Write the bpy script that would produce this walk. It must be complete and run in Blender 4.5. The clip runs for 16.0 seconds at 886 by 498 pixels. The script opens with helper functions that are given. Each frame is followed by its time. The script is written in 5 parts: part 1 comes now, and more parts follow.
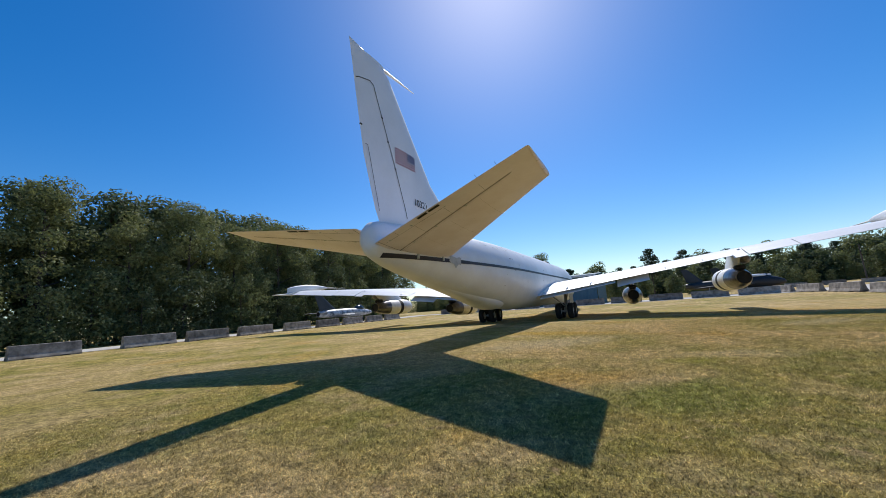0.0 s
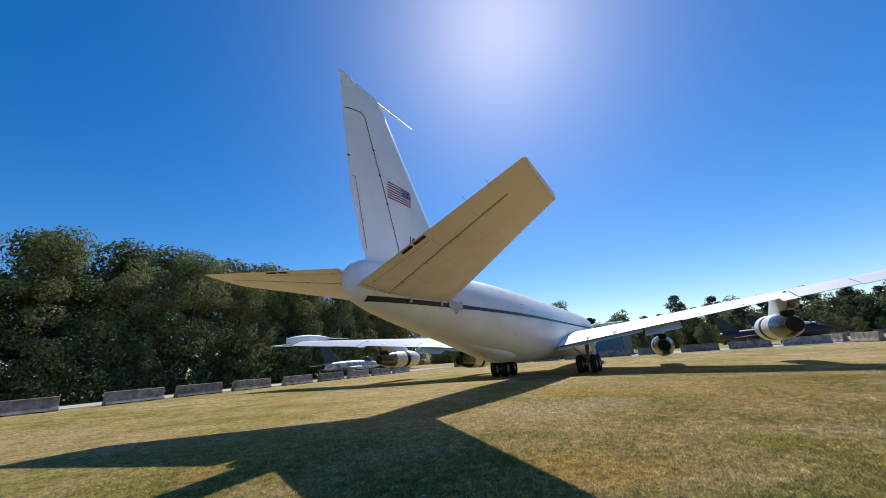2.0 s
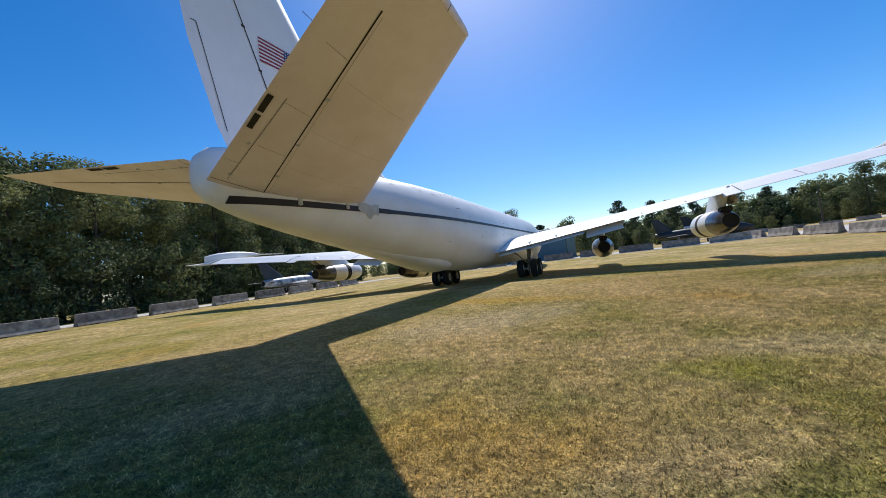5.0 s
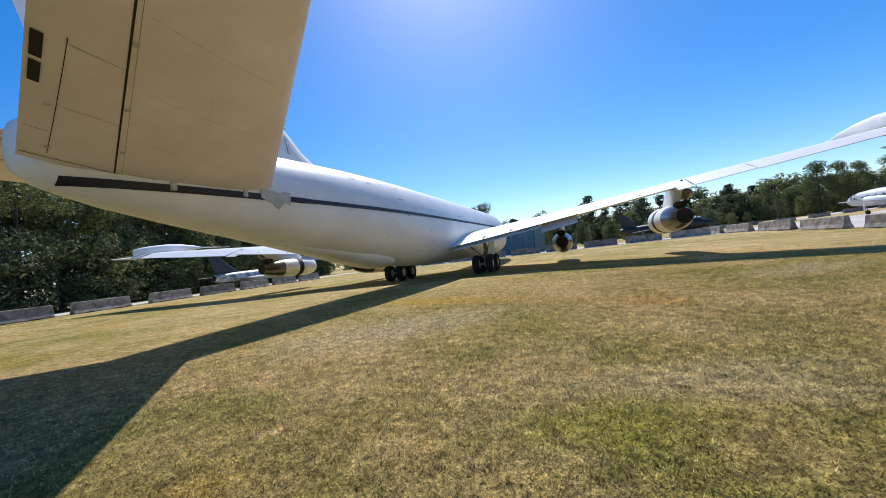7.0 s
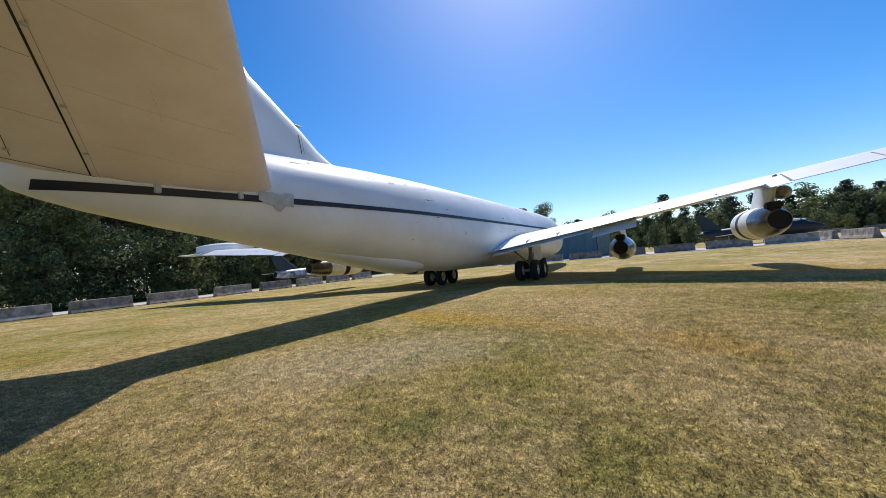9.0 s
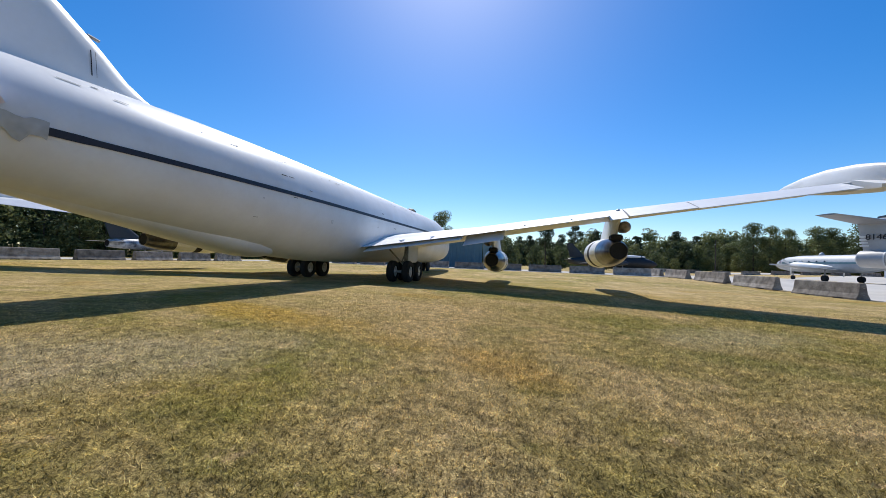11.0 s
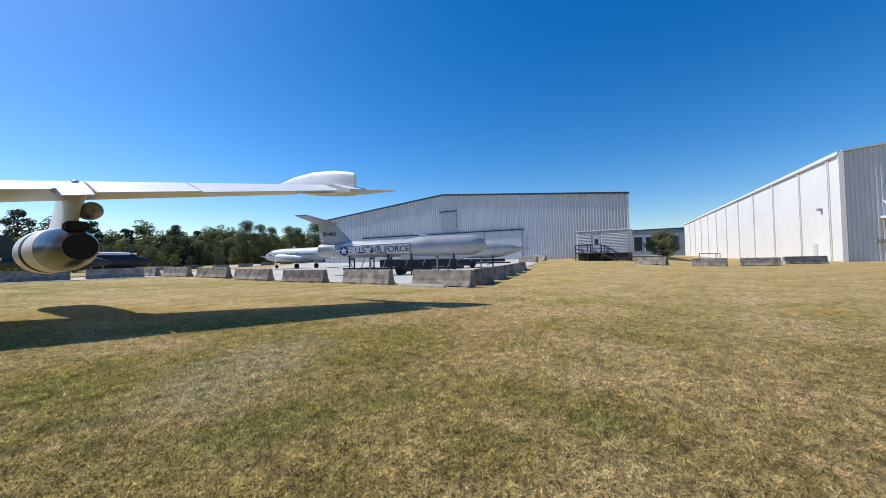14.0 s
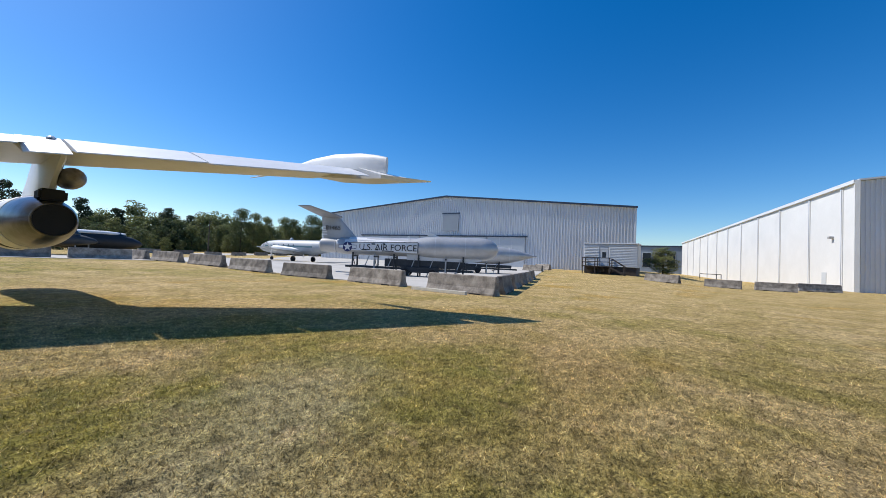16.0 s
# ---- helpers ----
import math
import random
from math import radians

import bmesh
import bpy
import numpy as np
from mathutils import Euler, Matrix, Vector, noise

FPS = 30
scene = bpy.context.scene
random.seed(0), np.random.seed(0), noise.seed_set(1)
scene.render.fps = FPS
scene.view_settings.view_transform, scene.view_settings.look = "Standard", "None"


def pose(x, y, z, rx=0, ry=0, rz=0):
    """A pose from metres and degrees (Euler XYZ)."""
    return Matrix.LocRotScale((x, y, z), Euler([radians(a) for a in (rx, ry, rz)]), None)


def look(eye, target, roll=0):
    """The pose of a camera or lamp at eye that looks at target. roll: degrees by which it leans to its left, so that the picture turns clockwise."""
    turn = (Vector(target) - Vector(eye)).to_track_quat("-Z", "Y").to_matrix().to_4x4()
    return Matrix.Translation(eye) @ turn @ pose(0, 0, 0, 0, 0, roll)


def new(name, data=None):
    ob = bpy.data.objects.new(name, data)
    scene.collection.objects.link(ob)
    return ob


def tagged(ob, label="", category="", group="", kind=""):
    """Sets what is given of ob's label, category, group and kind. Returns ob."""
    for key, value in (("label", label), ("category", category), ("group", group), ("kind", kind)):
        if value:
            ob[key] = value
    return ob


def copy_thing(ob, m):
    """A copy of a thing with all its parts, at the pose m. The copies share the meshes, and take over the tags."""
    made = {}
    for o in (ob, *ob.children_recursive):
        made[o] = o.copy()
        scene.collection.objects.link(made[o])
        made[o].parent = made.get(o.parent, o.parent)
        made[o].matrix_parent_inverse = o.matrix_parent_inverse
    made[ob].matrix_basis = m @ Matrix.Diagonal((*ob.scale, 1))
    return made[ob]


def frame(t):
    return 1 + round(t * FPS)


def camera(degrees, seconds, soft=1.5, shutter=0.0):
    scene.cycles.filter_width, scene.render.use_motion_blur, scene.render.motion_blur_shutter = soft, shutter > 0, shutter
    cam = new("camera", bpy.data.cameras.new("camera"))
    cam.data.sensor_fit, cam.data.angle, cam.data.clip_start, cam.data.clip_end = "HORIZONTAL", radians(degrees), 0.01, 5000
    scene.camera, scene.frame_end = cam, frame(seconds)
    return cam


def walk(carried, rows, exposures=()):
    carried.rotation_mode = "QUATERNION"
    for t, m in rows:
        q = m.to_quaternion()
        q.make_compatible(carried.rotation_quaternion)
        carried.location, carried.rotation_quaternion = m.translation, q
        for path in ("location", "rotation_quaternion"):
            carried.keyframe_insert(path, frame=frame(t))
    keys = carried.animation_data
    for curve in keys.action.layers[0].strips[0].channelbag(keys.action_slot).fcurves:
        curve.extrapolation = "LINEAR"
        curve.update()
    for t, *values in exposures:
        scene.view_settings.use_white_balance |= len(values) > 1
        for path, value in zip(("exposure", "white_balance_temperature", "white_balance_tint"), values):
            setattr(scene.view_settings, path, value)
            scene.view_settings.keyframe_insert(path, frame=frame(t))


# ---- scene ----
cam = camera(101.6, 16.0, 0.7)
PATH = [
    (0, (7.905, -8.033, 1.458), (6.994, -6.281, 1.777), -4.3),
    (0.5, (7.89, -7.562, 1.493), (6.9, -5.886, 1.952), -5.3),
    (1, (7.82, -7.223, 1.467), (6.915, -5.504, 1.945), -4.9),
    (1.5, (7.754, -6.708, 1.446), (6.762, -5.044, 1.944), -6.4),
    (2, (7.689, -6.204, 1.459), (6.748, -4.54, 2.047), -4.4),
    (2.5, (7.581, -5.652, 1.444), (6.617, -3.992, 2.008), -5.3),
    (3, (7.575, -5.214, 1.451), (6.584, -3.533, 1.89), -4.2),
    (3.5, (7.489, -4.718, 1.42), (6.768, -2.891, 1.796), -6.2),
    (4, (7.538, -4.247, 1.401), (6.781, -2.424, 1.72), -6.7),
    (4.2, (7.56, -4.08, 1.405), (6.78, -2.254, 1.648), -6.8),
    (6.3, (8.218, -2.252, 1.316), (7.437, -0.41, 1.324), -5.8),
    (6.5, (8.323, -2.082, 1.314), (7.662, -0.195, 1.301), -3.9),
    (7, (8.654, -1.601, 1.3), (7.949, 0.269, 1.341), -6.67),
    (7.5, (8.899, -1.293, 1.374), (8.194, 0.575, 1.497), -7.62),
    (8, (9.046, -0.802, 1.436), (8.044, 0.929, 1.544), -6.1),
    (8.2, (9.129, -0.609, 1.443), (8.108, 1.11, 1.548), -5.4),
    (10.5, (9.797, 1.554, 1.313), (8.943, 3.361, 1.27), -0.8),
    (11, (10.175, 1.86, 1.240), (9.665, 3.792, 1.302), 2.0),
    (11.5, (10.303, 2.27, 1.305), (10.546, 4.253, 1.385), 0.7),
    (12, (10.504, 2.838, 1.31), (11.316, 4.664, 1.39), 3.6),
    (12.4, (10.607, 3.217, 1.308), (11.773, 4.841, 1.381), 3.5),
    (12.5, (10.636, 3.311, 1.308), (11.82, 4.922, 1.327), 0.9),
    (13, (10.841, 3.737, 1.32), (12.202, 5.192, 1.501), 2.8),
    (13.5, (10.998, 4.225, 1.328), (12.501, 5.539, 1.454), 2.8),
    (13.7, (11.016, 4.377, 1.338), (12.601, 5.593, 1.427), 1.5),
    (14, (11.176, 4.74, 1.36), (12.804, 5.9, 1.413), -1.2),
    (14.5, (11.406, 5.261, 1.386), (13.039, 6.414, 1.4), -1.7),
    (15, (11.503, 5.749, 1.41), (13.201, 6.807, 1.412), -1.2),
    (15.5, (11.691, 6.232, 1.368), (13.343, 7.356, 1.452), 3.5),
    (16, (11.742, 6.678, 1.382), (13.389, 7.811, 1.448), 2.7),
]
EXPOSURES = ((0.0, -0.08), (4.0, -0.05), (7.0, 0.18), (8.0, 0.12), (10.5, 0.02), (12.5, 0.10), (16.0, 0.08))
walk(cam, exposures=EXPOSURES, rows=[(t, look(eye, target, roll)) for t, eye, target, roll in PATH])

# ---- world, sun, exposure ----
SUN_DIR = Vector((-0.17, 0.64, 0.75)).normalized()
world = bpy.data.worlds.new("sky")
scene.world = world
world.use_nodes = True
sky = world.node_tree.nodes.new("ShaderNodeTexSky")
sky.sky_type, sky.sun_disc = "NISHITA", False
sky.sun_elevation = math.asin(SUN_DIR.z)
sky.sun_rotation = math.atan2(SUN_DIR.x, SUN_DIR.y)
sky.altitude, sky.air_density, sky.dust_density, sky.ozone_density = 0, 1.0, 0.36, 4.0
bg = world.node_tree.nodes["Background"]
bg.inputs["Strength"].default_value = 0.135
deep = world.node_tree.nodes.new("ShaderNodeHueSaturation")
deep.inputs["Hue"].default_value, deep.inputs["Saturation"].default_value = 0.505, 1.40
world.node_tree.links.new(sky.outputs["Color"], deep.inputs["Color"])
world.node_tree.links.new(deep.outputs["Color"], bg.inputs["Color"])
sun_data = bpy.data.lights.new("sun", "SUN")
sun_data.energy, sun_data.angle, sun_data.color = 4.7, radians(0.53), (1.0, 0.96, 0.90)
sun = new("sun", sun_data)
sun.matrix_world = look(SUN_DIR * 80, (0, 0, 0))


# ---- materials ----
def material(name, base, rough=0.6, metal=0.0, var=0.12, scale=3.0, fine=40.0, bump=0.0, tint=None, island=0.0, obj=0.0, coat=0.0):
    """A surface with stains at one scale and grain at a finer one; tint is a second colour that the stains take."""
    m = bpy.data.materials.new(name)
    m.use_nodes = True
    nt = m.node_tree
    b = nt.nodes["Principled BSDF"]
    b.inputs["Roughness"].default_value, b.inputs["Metallic"].default_value = rough, metal
    b.inputs["Coat Weight"].default_value = coat
    tc = nt.nodes.new("ShaderNodeNewGeometry")
    n1 = nt.nodes.new("ShaderNodeTexNoise")
    n1.inputs["Scale"].default_value, n1.inputs["Detail"].default_value, n1.inputs["Roughness"].default_value = scale, 5, 0.6
    n2 = nt.nodes.new("ShaderNodeTexNoise")
    n2.inputs["Scale"].default_value, n2.inputs["Detail"].default_value = fine, 4
    nt.links.new(tc.outputs["Position"], n1.inputs["Vector"])
    nt.links.new(tc.outputs["Position"], n2.inputs["Vector"])
    ramp = nt.nodes.new("ShaderNodeMapRange")
    ramp.inputs[1].default_value, ramp.inputs[2].default_value = 0.35, 0.68
    nt.links.new(n1.outputs["Fac"], ramp.inputs[0])
    mix = nt.nodes.new("ShaderNodeMix")
    mix.data_type = "RGBA"
    second = tint or tuple(c * (1 - 2 * var) for c in base)
    mix.inputs[6].default_value, mix.inputs[7].default_value = (*base, 1), (*second, 1)
    nt.links.new(ramp.outputs[0], mix.inputs[0])
    hsv = nt.nodes.new("ShaderNodeHueSaturation")
    nt.links.new(mix.outputs[2], hsv.inputs["Color"])
    val = nt.nodes.new("ShaderNodeMapRange")
    val.inputs[3].default_value, val.inputs[4].default_value = 1 - var, 1 + var
    nt.links.new(n2.outputs["Fac"], val.inputs[0])
    last = val.outputs[0]
    for amount, source in ((island, (tc, "Random Per Island")), (obj, (nt.nodes.new("ShaderNodeObjectInfo") if obj else None, "Random"))):
        if amount:
            r = nt.nodes.new("ShaderNodeMapRange")
            r.inputs[3].default_value, r.inputs[4].default_value = 1 - amount, 1 + amount
            nt.links.new(source[0].outputs[source[1]], r.inputs[0])
            mul = nt.nodes.new("ShaderNodeMath")
            mul.operation = "MULTIPLY"
            nt.links.new(last, mul.inputs[0])
            nt.links.new(r.outputs[0], mul.inputs[1])
            last = mul.outputs[0]
    nt.links.new(last, hsv.inputs["Value"])
    nt.links.new(hsv.outputs["Color"], b.inputs["Base Color"])
    if bump:
        bp = nt.nodes.new("ShaderNodeBump")
        bp.inputs["Strength"].default_value, bp.inputs["Distance"].default_value = 0.6, bump
        nt.links.new(n2.outputs["Fac"], bp.inputs["Height"])
        nt.links.new(bp.outputs["Normal"], b.inputs["Normal"])
    return m


M_PAINT = material("white_aircraft_paint", (0.80, 0.80, 0.79), 0.42, var=0.03, scale=0.7, fine=9, tint=(0.71, 0.70, 0.68))
# white paint toned pinkish to offset yellow light bounced off the grass
M_PAINT_LOW = material("bounce_offset_pale_paint", (0.82, 0.75, 0.82), 0.5, var=0.04, scale=0.9, fine=12, tint=(0.74, 0.66, 0.70))
M_GREYPAINT = material("pale_grey_paint", (0.58, 0.60, 0.62), 0.45, var=0.04, scale=0.8, fine=9)
M_STRIPE = material("dark_blue_stripe", (0.012, 0.014, 0.03), 0.5, var=0.1, fine=15)
M_METAL = material("bare_metal", (0.62, 0.62, 0.63), 0.32, 0.9, var=0.1, scale=2, fine=25, tint=(0.42, 0.40, 0.38))
M_DARKMETAL = material("heat_stained_metal", (0.030, 0.029, 0.032), 0.55, 0.1, var=0.2, scale=2.5, fine=20, tint=(0.055, 0.052, 0.052))
# soot at the tailpipes; also stands for the dark inside intakes and slots
M_SOOT_HOLLOW = material("soot_and_hollow_black", (0.012, 0.011, 0.011), 0.8, var=0.2)
M_RUBBER = material("black_rubber", (0.018, 0.018, 0.019), 0.85, var=0.2, fine=30)
M_AFTER = material("polished_afterbody_metal", (0.20, 0.20, 0.23), 0.30, 0.9, var=0.12, scale=2.5, fine=14, tint=(0.10, 0.095, 0.10))
M_SEAM = material("panel_gap", (0.03, 0.025, 0.02), 0.9, var=0.2)
M_CONCRETE = material("stained_concrete", (0.37, 0.33, 0.28), 0.92, var=0.22, scale=2.3, fine=17, bump=0.012, tint=(0.13, 0.112, 0.095), obj=0.30)
M_PAVE = material("pale_concrete_paving", (0.52, 0.49, 0.44), 0.92, var=0.08, scale=0.4, fine=14, bump=0.006)
M_SHED = material("pale_grey_corrugated_steel", (0.66, 0.68, 0.71), 0.5, var=0.04, scale=0.15, fine=3)
M_WHITEWALL = material("white_wall_panel", (0.69, 0.69, 0.68), 0.6, var=0.03, scale=0.2, fine=4, tint=(0.62, 0.62, 0.61))
M_TEAL = material("blue_green_metal_wall", (0.10, 0.19, 0.22), 0.55, var=0.06, scale=0.2, fine=3)
M_TRIM = material("dark_blue_trim", (0.03, 0.05, 0.09), 0.5, var=0.1)
M_WOOD = material("dark_weathered_wood", (0.06, 0.05, 0.045), 0.85, var=0.2, fine=25)
M_BARK = material("tree_bark", (0.09, 0.07, 0.055), 0.95, var=0.25, scale=1, fine=18)
M_GLASS = material("dark_window_glass", (0.03, 0.04, 0.05), 0.08, var=0.1)
M_RED = material("flag_red", (0.26, 0.012, 0.025), 0.55, var=0.06)
M_NAVY = material("flag_blue", (0.03, 0.04, 0.14), 0.55, var=0.06)
M_BLACKPAINT = material("black_paint", (0.02, 0.02, 0.022), 0.55, var=0.12)
M_CAMO = material("dark_grey_green_paint", (0.025, 0.028, 0.03), 0.5, var=0.15, scale=0.6, tint=(0.045, 0.048, 0.05))


def let_through(m, share):
    """Lets light through a thin leaf or blade, in its own colour."""
    nt = m.node_tree
    b = nt.nodes["Principled BSDF"]
    tr = nt.nodes.new("ShaderNodeBsdfTranslucent")
    nt.links.new(b.inputs["Base Color"].links[0].from_socket, tr.inputs["Color"])
    mix = nt.nodes.new("ShaderNodeMixShader")
    mix.inputs[0].default_value = share
    nt.links.new(b.outputs[0], mix.inputs[1])
    nt.links.new(tr.outputs[0], mix.inputs[2])
    nt.links.new(mix.outputs[0], nt.nodes["Material Output"].inputs["Surface"])
    return m


def leaf_material(name, base, tint):
    return let_through(material(name, base, 0.72, var=0.25, scale=0.35, fine=2.2, tint=tint, island=0.4), 0.38)


M_LEAF = leaf_material("green_leaves", (0.145, 0.172, 0.060), (0.23, 0.24, 0.090))
M_LEAF_DARK = leaf_material("dark_green_leaves", (0.090, 0.118, 0.047), (0.148, 0.172, 0.068))
M_LEAF_FAR = leaf_material("distant_green_leaves", (0.085, 0.115, 0.045), (0.13, 0.15, 0.06))
M_PINE = leaf_material("pine_needles", (0.035, 0.055, 0.028), (0.055, 0.08, 0.035))


TURF_PATCHES = [  # x, y, half length, half width, turn, amount, colour
    (4.5, 8.3, 2.9, 0.85, -17, 0.75, (0.47, 0.295, 0.040)), (5.0, 4.7, 2.6, 1.3, 38, 0.65, (0.50, 0.40, 0.235)), (9.7, 2.1, 1.2, 0.55, 10, 0.6, (0.55, 0.43, 0.22)),
    (8.6, 1.15, 0.9, 0.35, 15, 0.6, (0.32, 0.285, 0.035)), (8.3, -1.8, 1.5, 0.8, 30, 0.65, (0.19, 0.205, 0.030)), (4.6, 0.9, 1.1, 0.6, 20, 0.55, (0.20, 0.20, 0.038)),
    (13.6, 9.6, 1.7, 0.9, 35, 0.55, (0.50, 0.42, 0.25)), (13.0, 7.6, 1.6, 0.45, -20, 0.5, (0.21, 0.205, 0.04)), (17.0, 8.0, 1.8, 0.8, 10, 0.45, (0.47, 0.31, 0.13))]


def grass_material(name, blades=False):
    m = bpy.data.materials.new(name)
    m.use_nodes = True
    nt = m.node_tree
    b = nt.nodes["Principled BSDF"]
    b.inputs["Roughness"].default_value = 0.9
    b.inputs["Specular IOR Level"].default_value = 0.15
    geo = nt.nodes.new("ShaderNodeNewGeometry")

    def noise_tex(scale, detail=4.0, rough=0.6):
        n = nt.nodes.new("ShaderNodeTexNoise")
        n.inputs["Scale"].default_value, n.inputs["Detail"].default_value, n.inputs["Roughness"].default_value = scale, detail, rough
        nt.links.new(geo.outputs["Position"], n.inputs["Vector"])
        return n.outputs["Fac"]

    def remap(sock, lo, hi, a=0.0, c=1.0):
        r = nt.nodes.new("ShaderNodeMapRange")
        r.inputs[1].default_value, r.inputs[2].default_value, r.inputs[3].default_value, r.inputs[4].default_value = lo, hi, a, c
        nt.links.new(sock, r.inputs[0])
        return r.outputs[0]

    def mixc(fac, c1, c2):
        x = nt.nodes.new("ShaderNodeMix")
        x.data_type = "RGBA"
        nt.links.new(fac, x.inputs[0])
        for i, c in ((6, c1), (7, c2)):
            if isinstance(c, tuple):
                x.inputs[i].default_value = (*c, 1)
            else:
                nt.links.new(c, x.inputs[i])
        return x.outputs[2]

    sep = nt.nodes.new("ShaderNodeSeparateXYZ")
    nt.links.new(geo.outputs["Position"], sep.inputs[0])

    def less(a, c):
        n = nt.nodes.new("ShaderNodeMath")
        n.operation, n.use_clamp = "SUBTRACT", True
        nt.links.new(a, n.inputs[0])
        nt.links.new(c, n.inputs[1])
        return n.outputs[0]

    patch = less(remap(noise_tex(0.15, 3), 0.40, 0.60), remap(sep.outputs["X"], 13.0, 30.0, 0.0, 0.75))
    blotch = remap(noise_tex(0.8, 5, 0.65), 0.38, 0.62)
    green = mixc(blotch, (0.372, 0.280, 0.070), (0.225, 0.204, 0.038))
    dry = mixc(blotch, (0.540, 0.388, 0.172), (0.382, 0.275, 0.094))
    base = mixc(patch, dry, green)
    bare = remap(noise_tex(2.1, 5, 0.7), 0.58, 0.70, 0.0, 0.75)
    base = mixc(bare, base, (0.60, 0.41, 0.21))
    lush = remap(noise_tex(1.15, 4, 0.6), 0.60, 0.72, 0.0, 0.6)
    base = mixc(lush, base, (0.172, 0.176, 0.039))
    grey = remap(noise_tex(0.42, 4, 0.6), 0.52, 0.66, 0.0, 0.75)
    base = mixc(grey, base, (0.560, 0.405, 0.190))
    ochre = remap(noise_tex(0.23, 3, 0.5), 0.60, 0.68, 0.0, 0.6)
    base = mixc(ochre, base, (0.462, 0.278, 0.054))
    # patches that stand out in the turf: ochre streak, bleached and lush areas
    wobble = nt.nodes.new("ShaderNodeTexNoise")
    wobble.inputs["Scale"].default_value, wobble.inputs["Detail"].default_value = 1.3, 5
    nt.links.new(geo.outputs["Position"], wobble.inputs["Vector"])
    for cx, cy, rx, ry, turn, amount, tone in TURF_PATCHES:
        mp = nt.nodes.new("ShaderNodeMapping")
        mp.vector_type = "TEXTURE"
        mp.inputs["Location"].default_value, mp.inputs["Rotation"].default_value, mp.inputs["Scale"].default_value = (cx, cy, 0), (0, 0, radians(turn)), (rx, ry, 1)
        nt.links.new(geo.outputs["Position"], mp.inputs["Vector"])
        dist = nt.nodes.new("ShaderNodeVectorMath")
        dist.operation = "LENGTH"
        nt.links.new(mp.outputs[0], dist.inputs[0])
        off = nt.nodes.new("ShaderNodeMath")
        off.operation = "MULTIPLY_ADD"
        nt.links.new(wobble.outputs["Fac"], off.inputs[0])
        off.inputs[1].default_value, off.inputs[2].default_value = 1.5, -0.75
        both = nt.nodes.new("ShaderNodeMath")
        both.operation = "ADD"
        nt.links.new(dist.outputs["Value"], both.inputs[0])
        nt.links.new(off.outputs[0], both.inputs[1])
        base = mixc(remap(both.outputs[0], 0.45, 1.30, amount, 0.0), base, tone)
    if blades:
        base = mixc(remap(geo.outputs["Random Per Island"], 0.55, 0.95, 0.0, 0.6), base, (0.66, 0.53, 0.26))
    hsv = nt.nodes.new("ShaderNodeHueSaturation")
    nt.links.new(base, hsv.inputs["Color"])
    grain = remap(noise_tex(38.0, 6, 0.85), 0.36, 0.64, 0.15 if not blades else 0.45, 1.75 if not blades else 1.75)
    clump = remap(noise_tex(5.0, 6, 0.75), 0.36, 0.64, 0.55, 1.42)
    mottle = remap(noise_tex(13.0, 3, 0.8), 0.40, 0.60, 0.70, 1.30)
    last = None
    for sock in (grain, clump, mottle) + ((remap(geo.outputs["Random Per Island"], 0.0, 1.0, 0.55, 1.75),) if blades else ()):
        if last is None:
            last = sock
            continue
        mul = nt.nodes.new("ShaderNodeMath")
        mul.operation = "MULTIPLY"
        nt.links.new(last, mul.inputs[0])
        nt.links.new(sock, mul.inputs[1])
        last = mul.outputs[0]
    nt.links.new(last, hsv.inputs["Value"])
    nt.links.new(hsv.outputs["Color"], b.inputs["Base Color"])
    bp = nt.nodes.new("ShaderNodeBump")
    bp.inputs["Strength"].default_value, bp.inputs["Distance"].default_value = 1.0, 0.045
    nt.links.new(noise_tex(36.0, 5, 0.75), bp.inputs["Height"])
    nt.links.new(bp.outputs["Normal"], b.inputs["Normal"])
    return m


M_GRASS = grass_material("mown_dry_grass")
M_BLADE = let_through(grass_material("grass_blade", True), 0.35)


# ---- building helpers ----
def part(name, bm, mat, parent=None, label=""):
    """Links a bmesh as one mesh object under a thing or a part."""
    me = bpy.data.meshes.new(name)
    bmesh.ops.recalc_face_normals(bm, faces=bm.faces)
    bm.to_mesh(me)
    bm.free()
    me.materials.append(mat)
    ob = new(name, me)
    ob.parent = parent
    if label:
        ob["label"] = label
    return ob


def smooth(ob, angle=35):
    me = ob.data
    me.polygons.foreach_set("use_smooth", [True] * len(me.polygons))
    try:
        me.set_sharp_from_angle(angle=radians(angle))
    except AttributeError:
        pass
    return ob


def thing(name, label, category, m=None, group="", kind=""):
    ob = new(name)
    ob.empty_display_size = 0.2
    if m is not None:
        ob.matrix_world = m
    return tagged(ob, label, category, group, kind)


def box_bm(x0, y0, z0, x1, y1, z1, bevel=0.0, bm=None):
    own = bm is None
    bm = bm or bmesh.new()
    g = bmesh.ops.create_cube(bm, size=1)
    for v in g["verts"]:
        v.co = Vector((x0 + (v.co.x + 0.5) * (x1 - x0), y0 + (v.co.y + 0.5) * (y1 - y0), z0 + (v.co.z + 0.5) * (z1 - z0)))
    if bevel:
        edges = list({e for v in g["verts"] for e in v.link_edges})
        bmesh.ops.bevel(bm, geom=edges, offset=bevel, segments=2, affect="EDGES")
    return bm


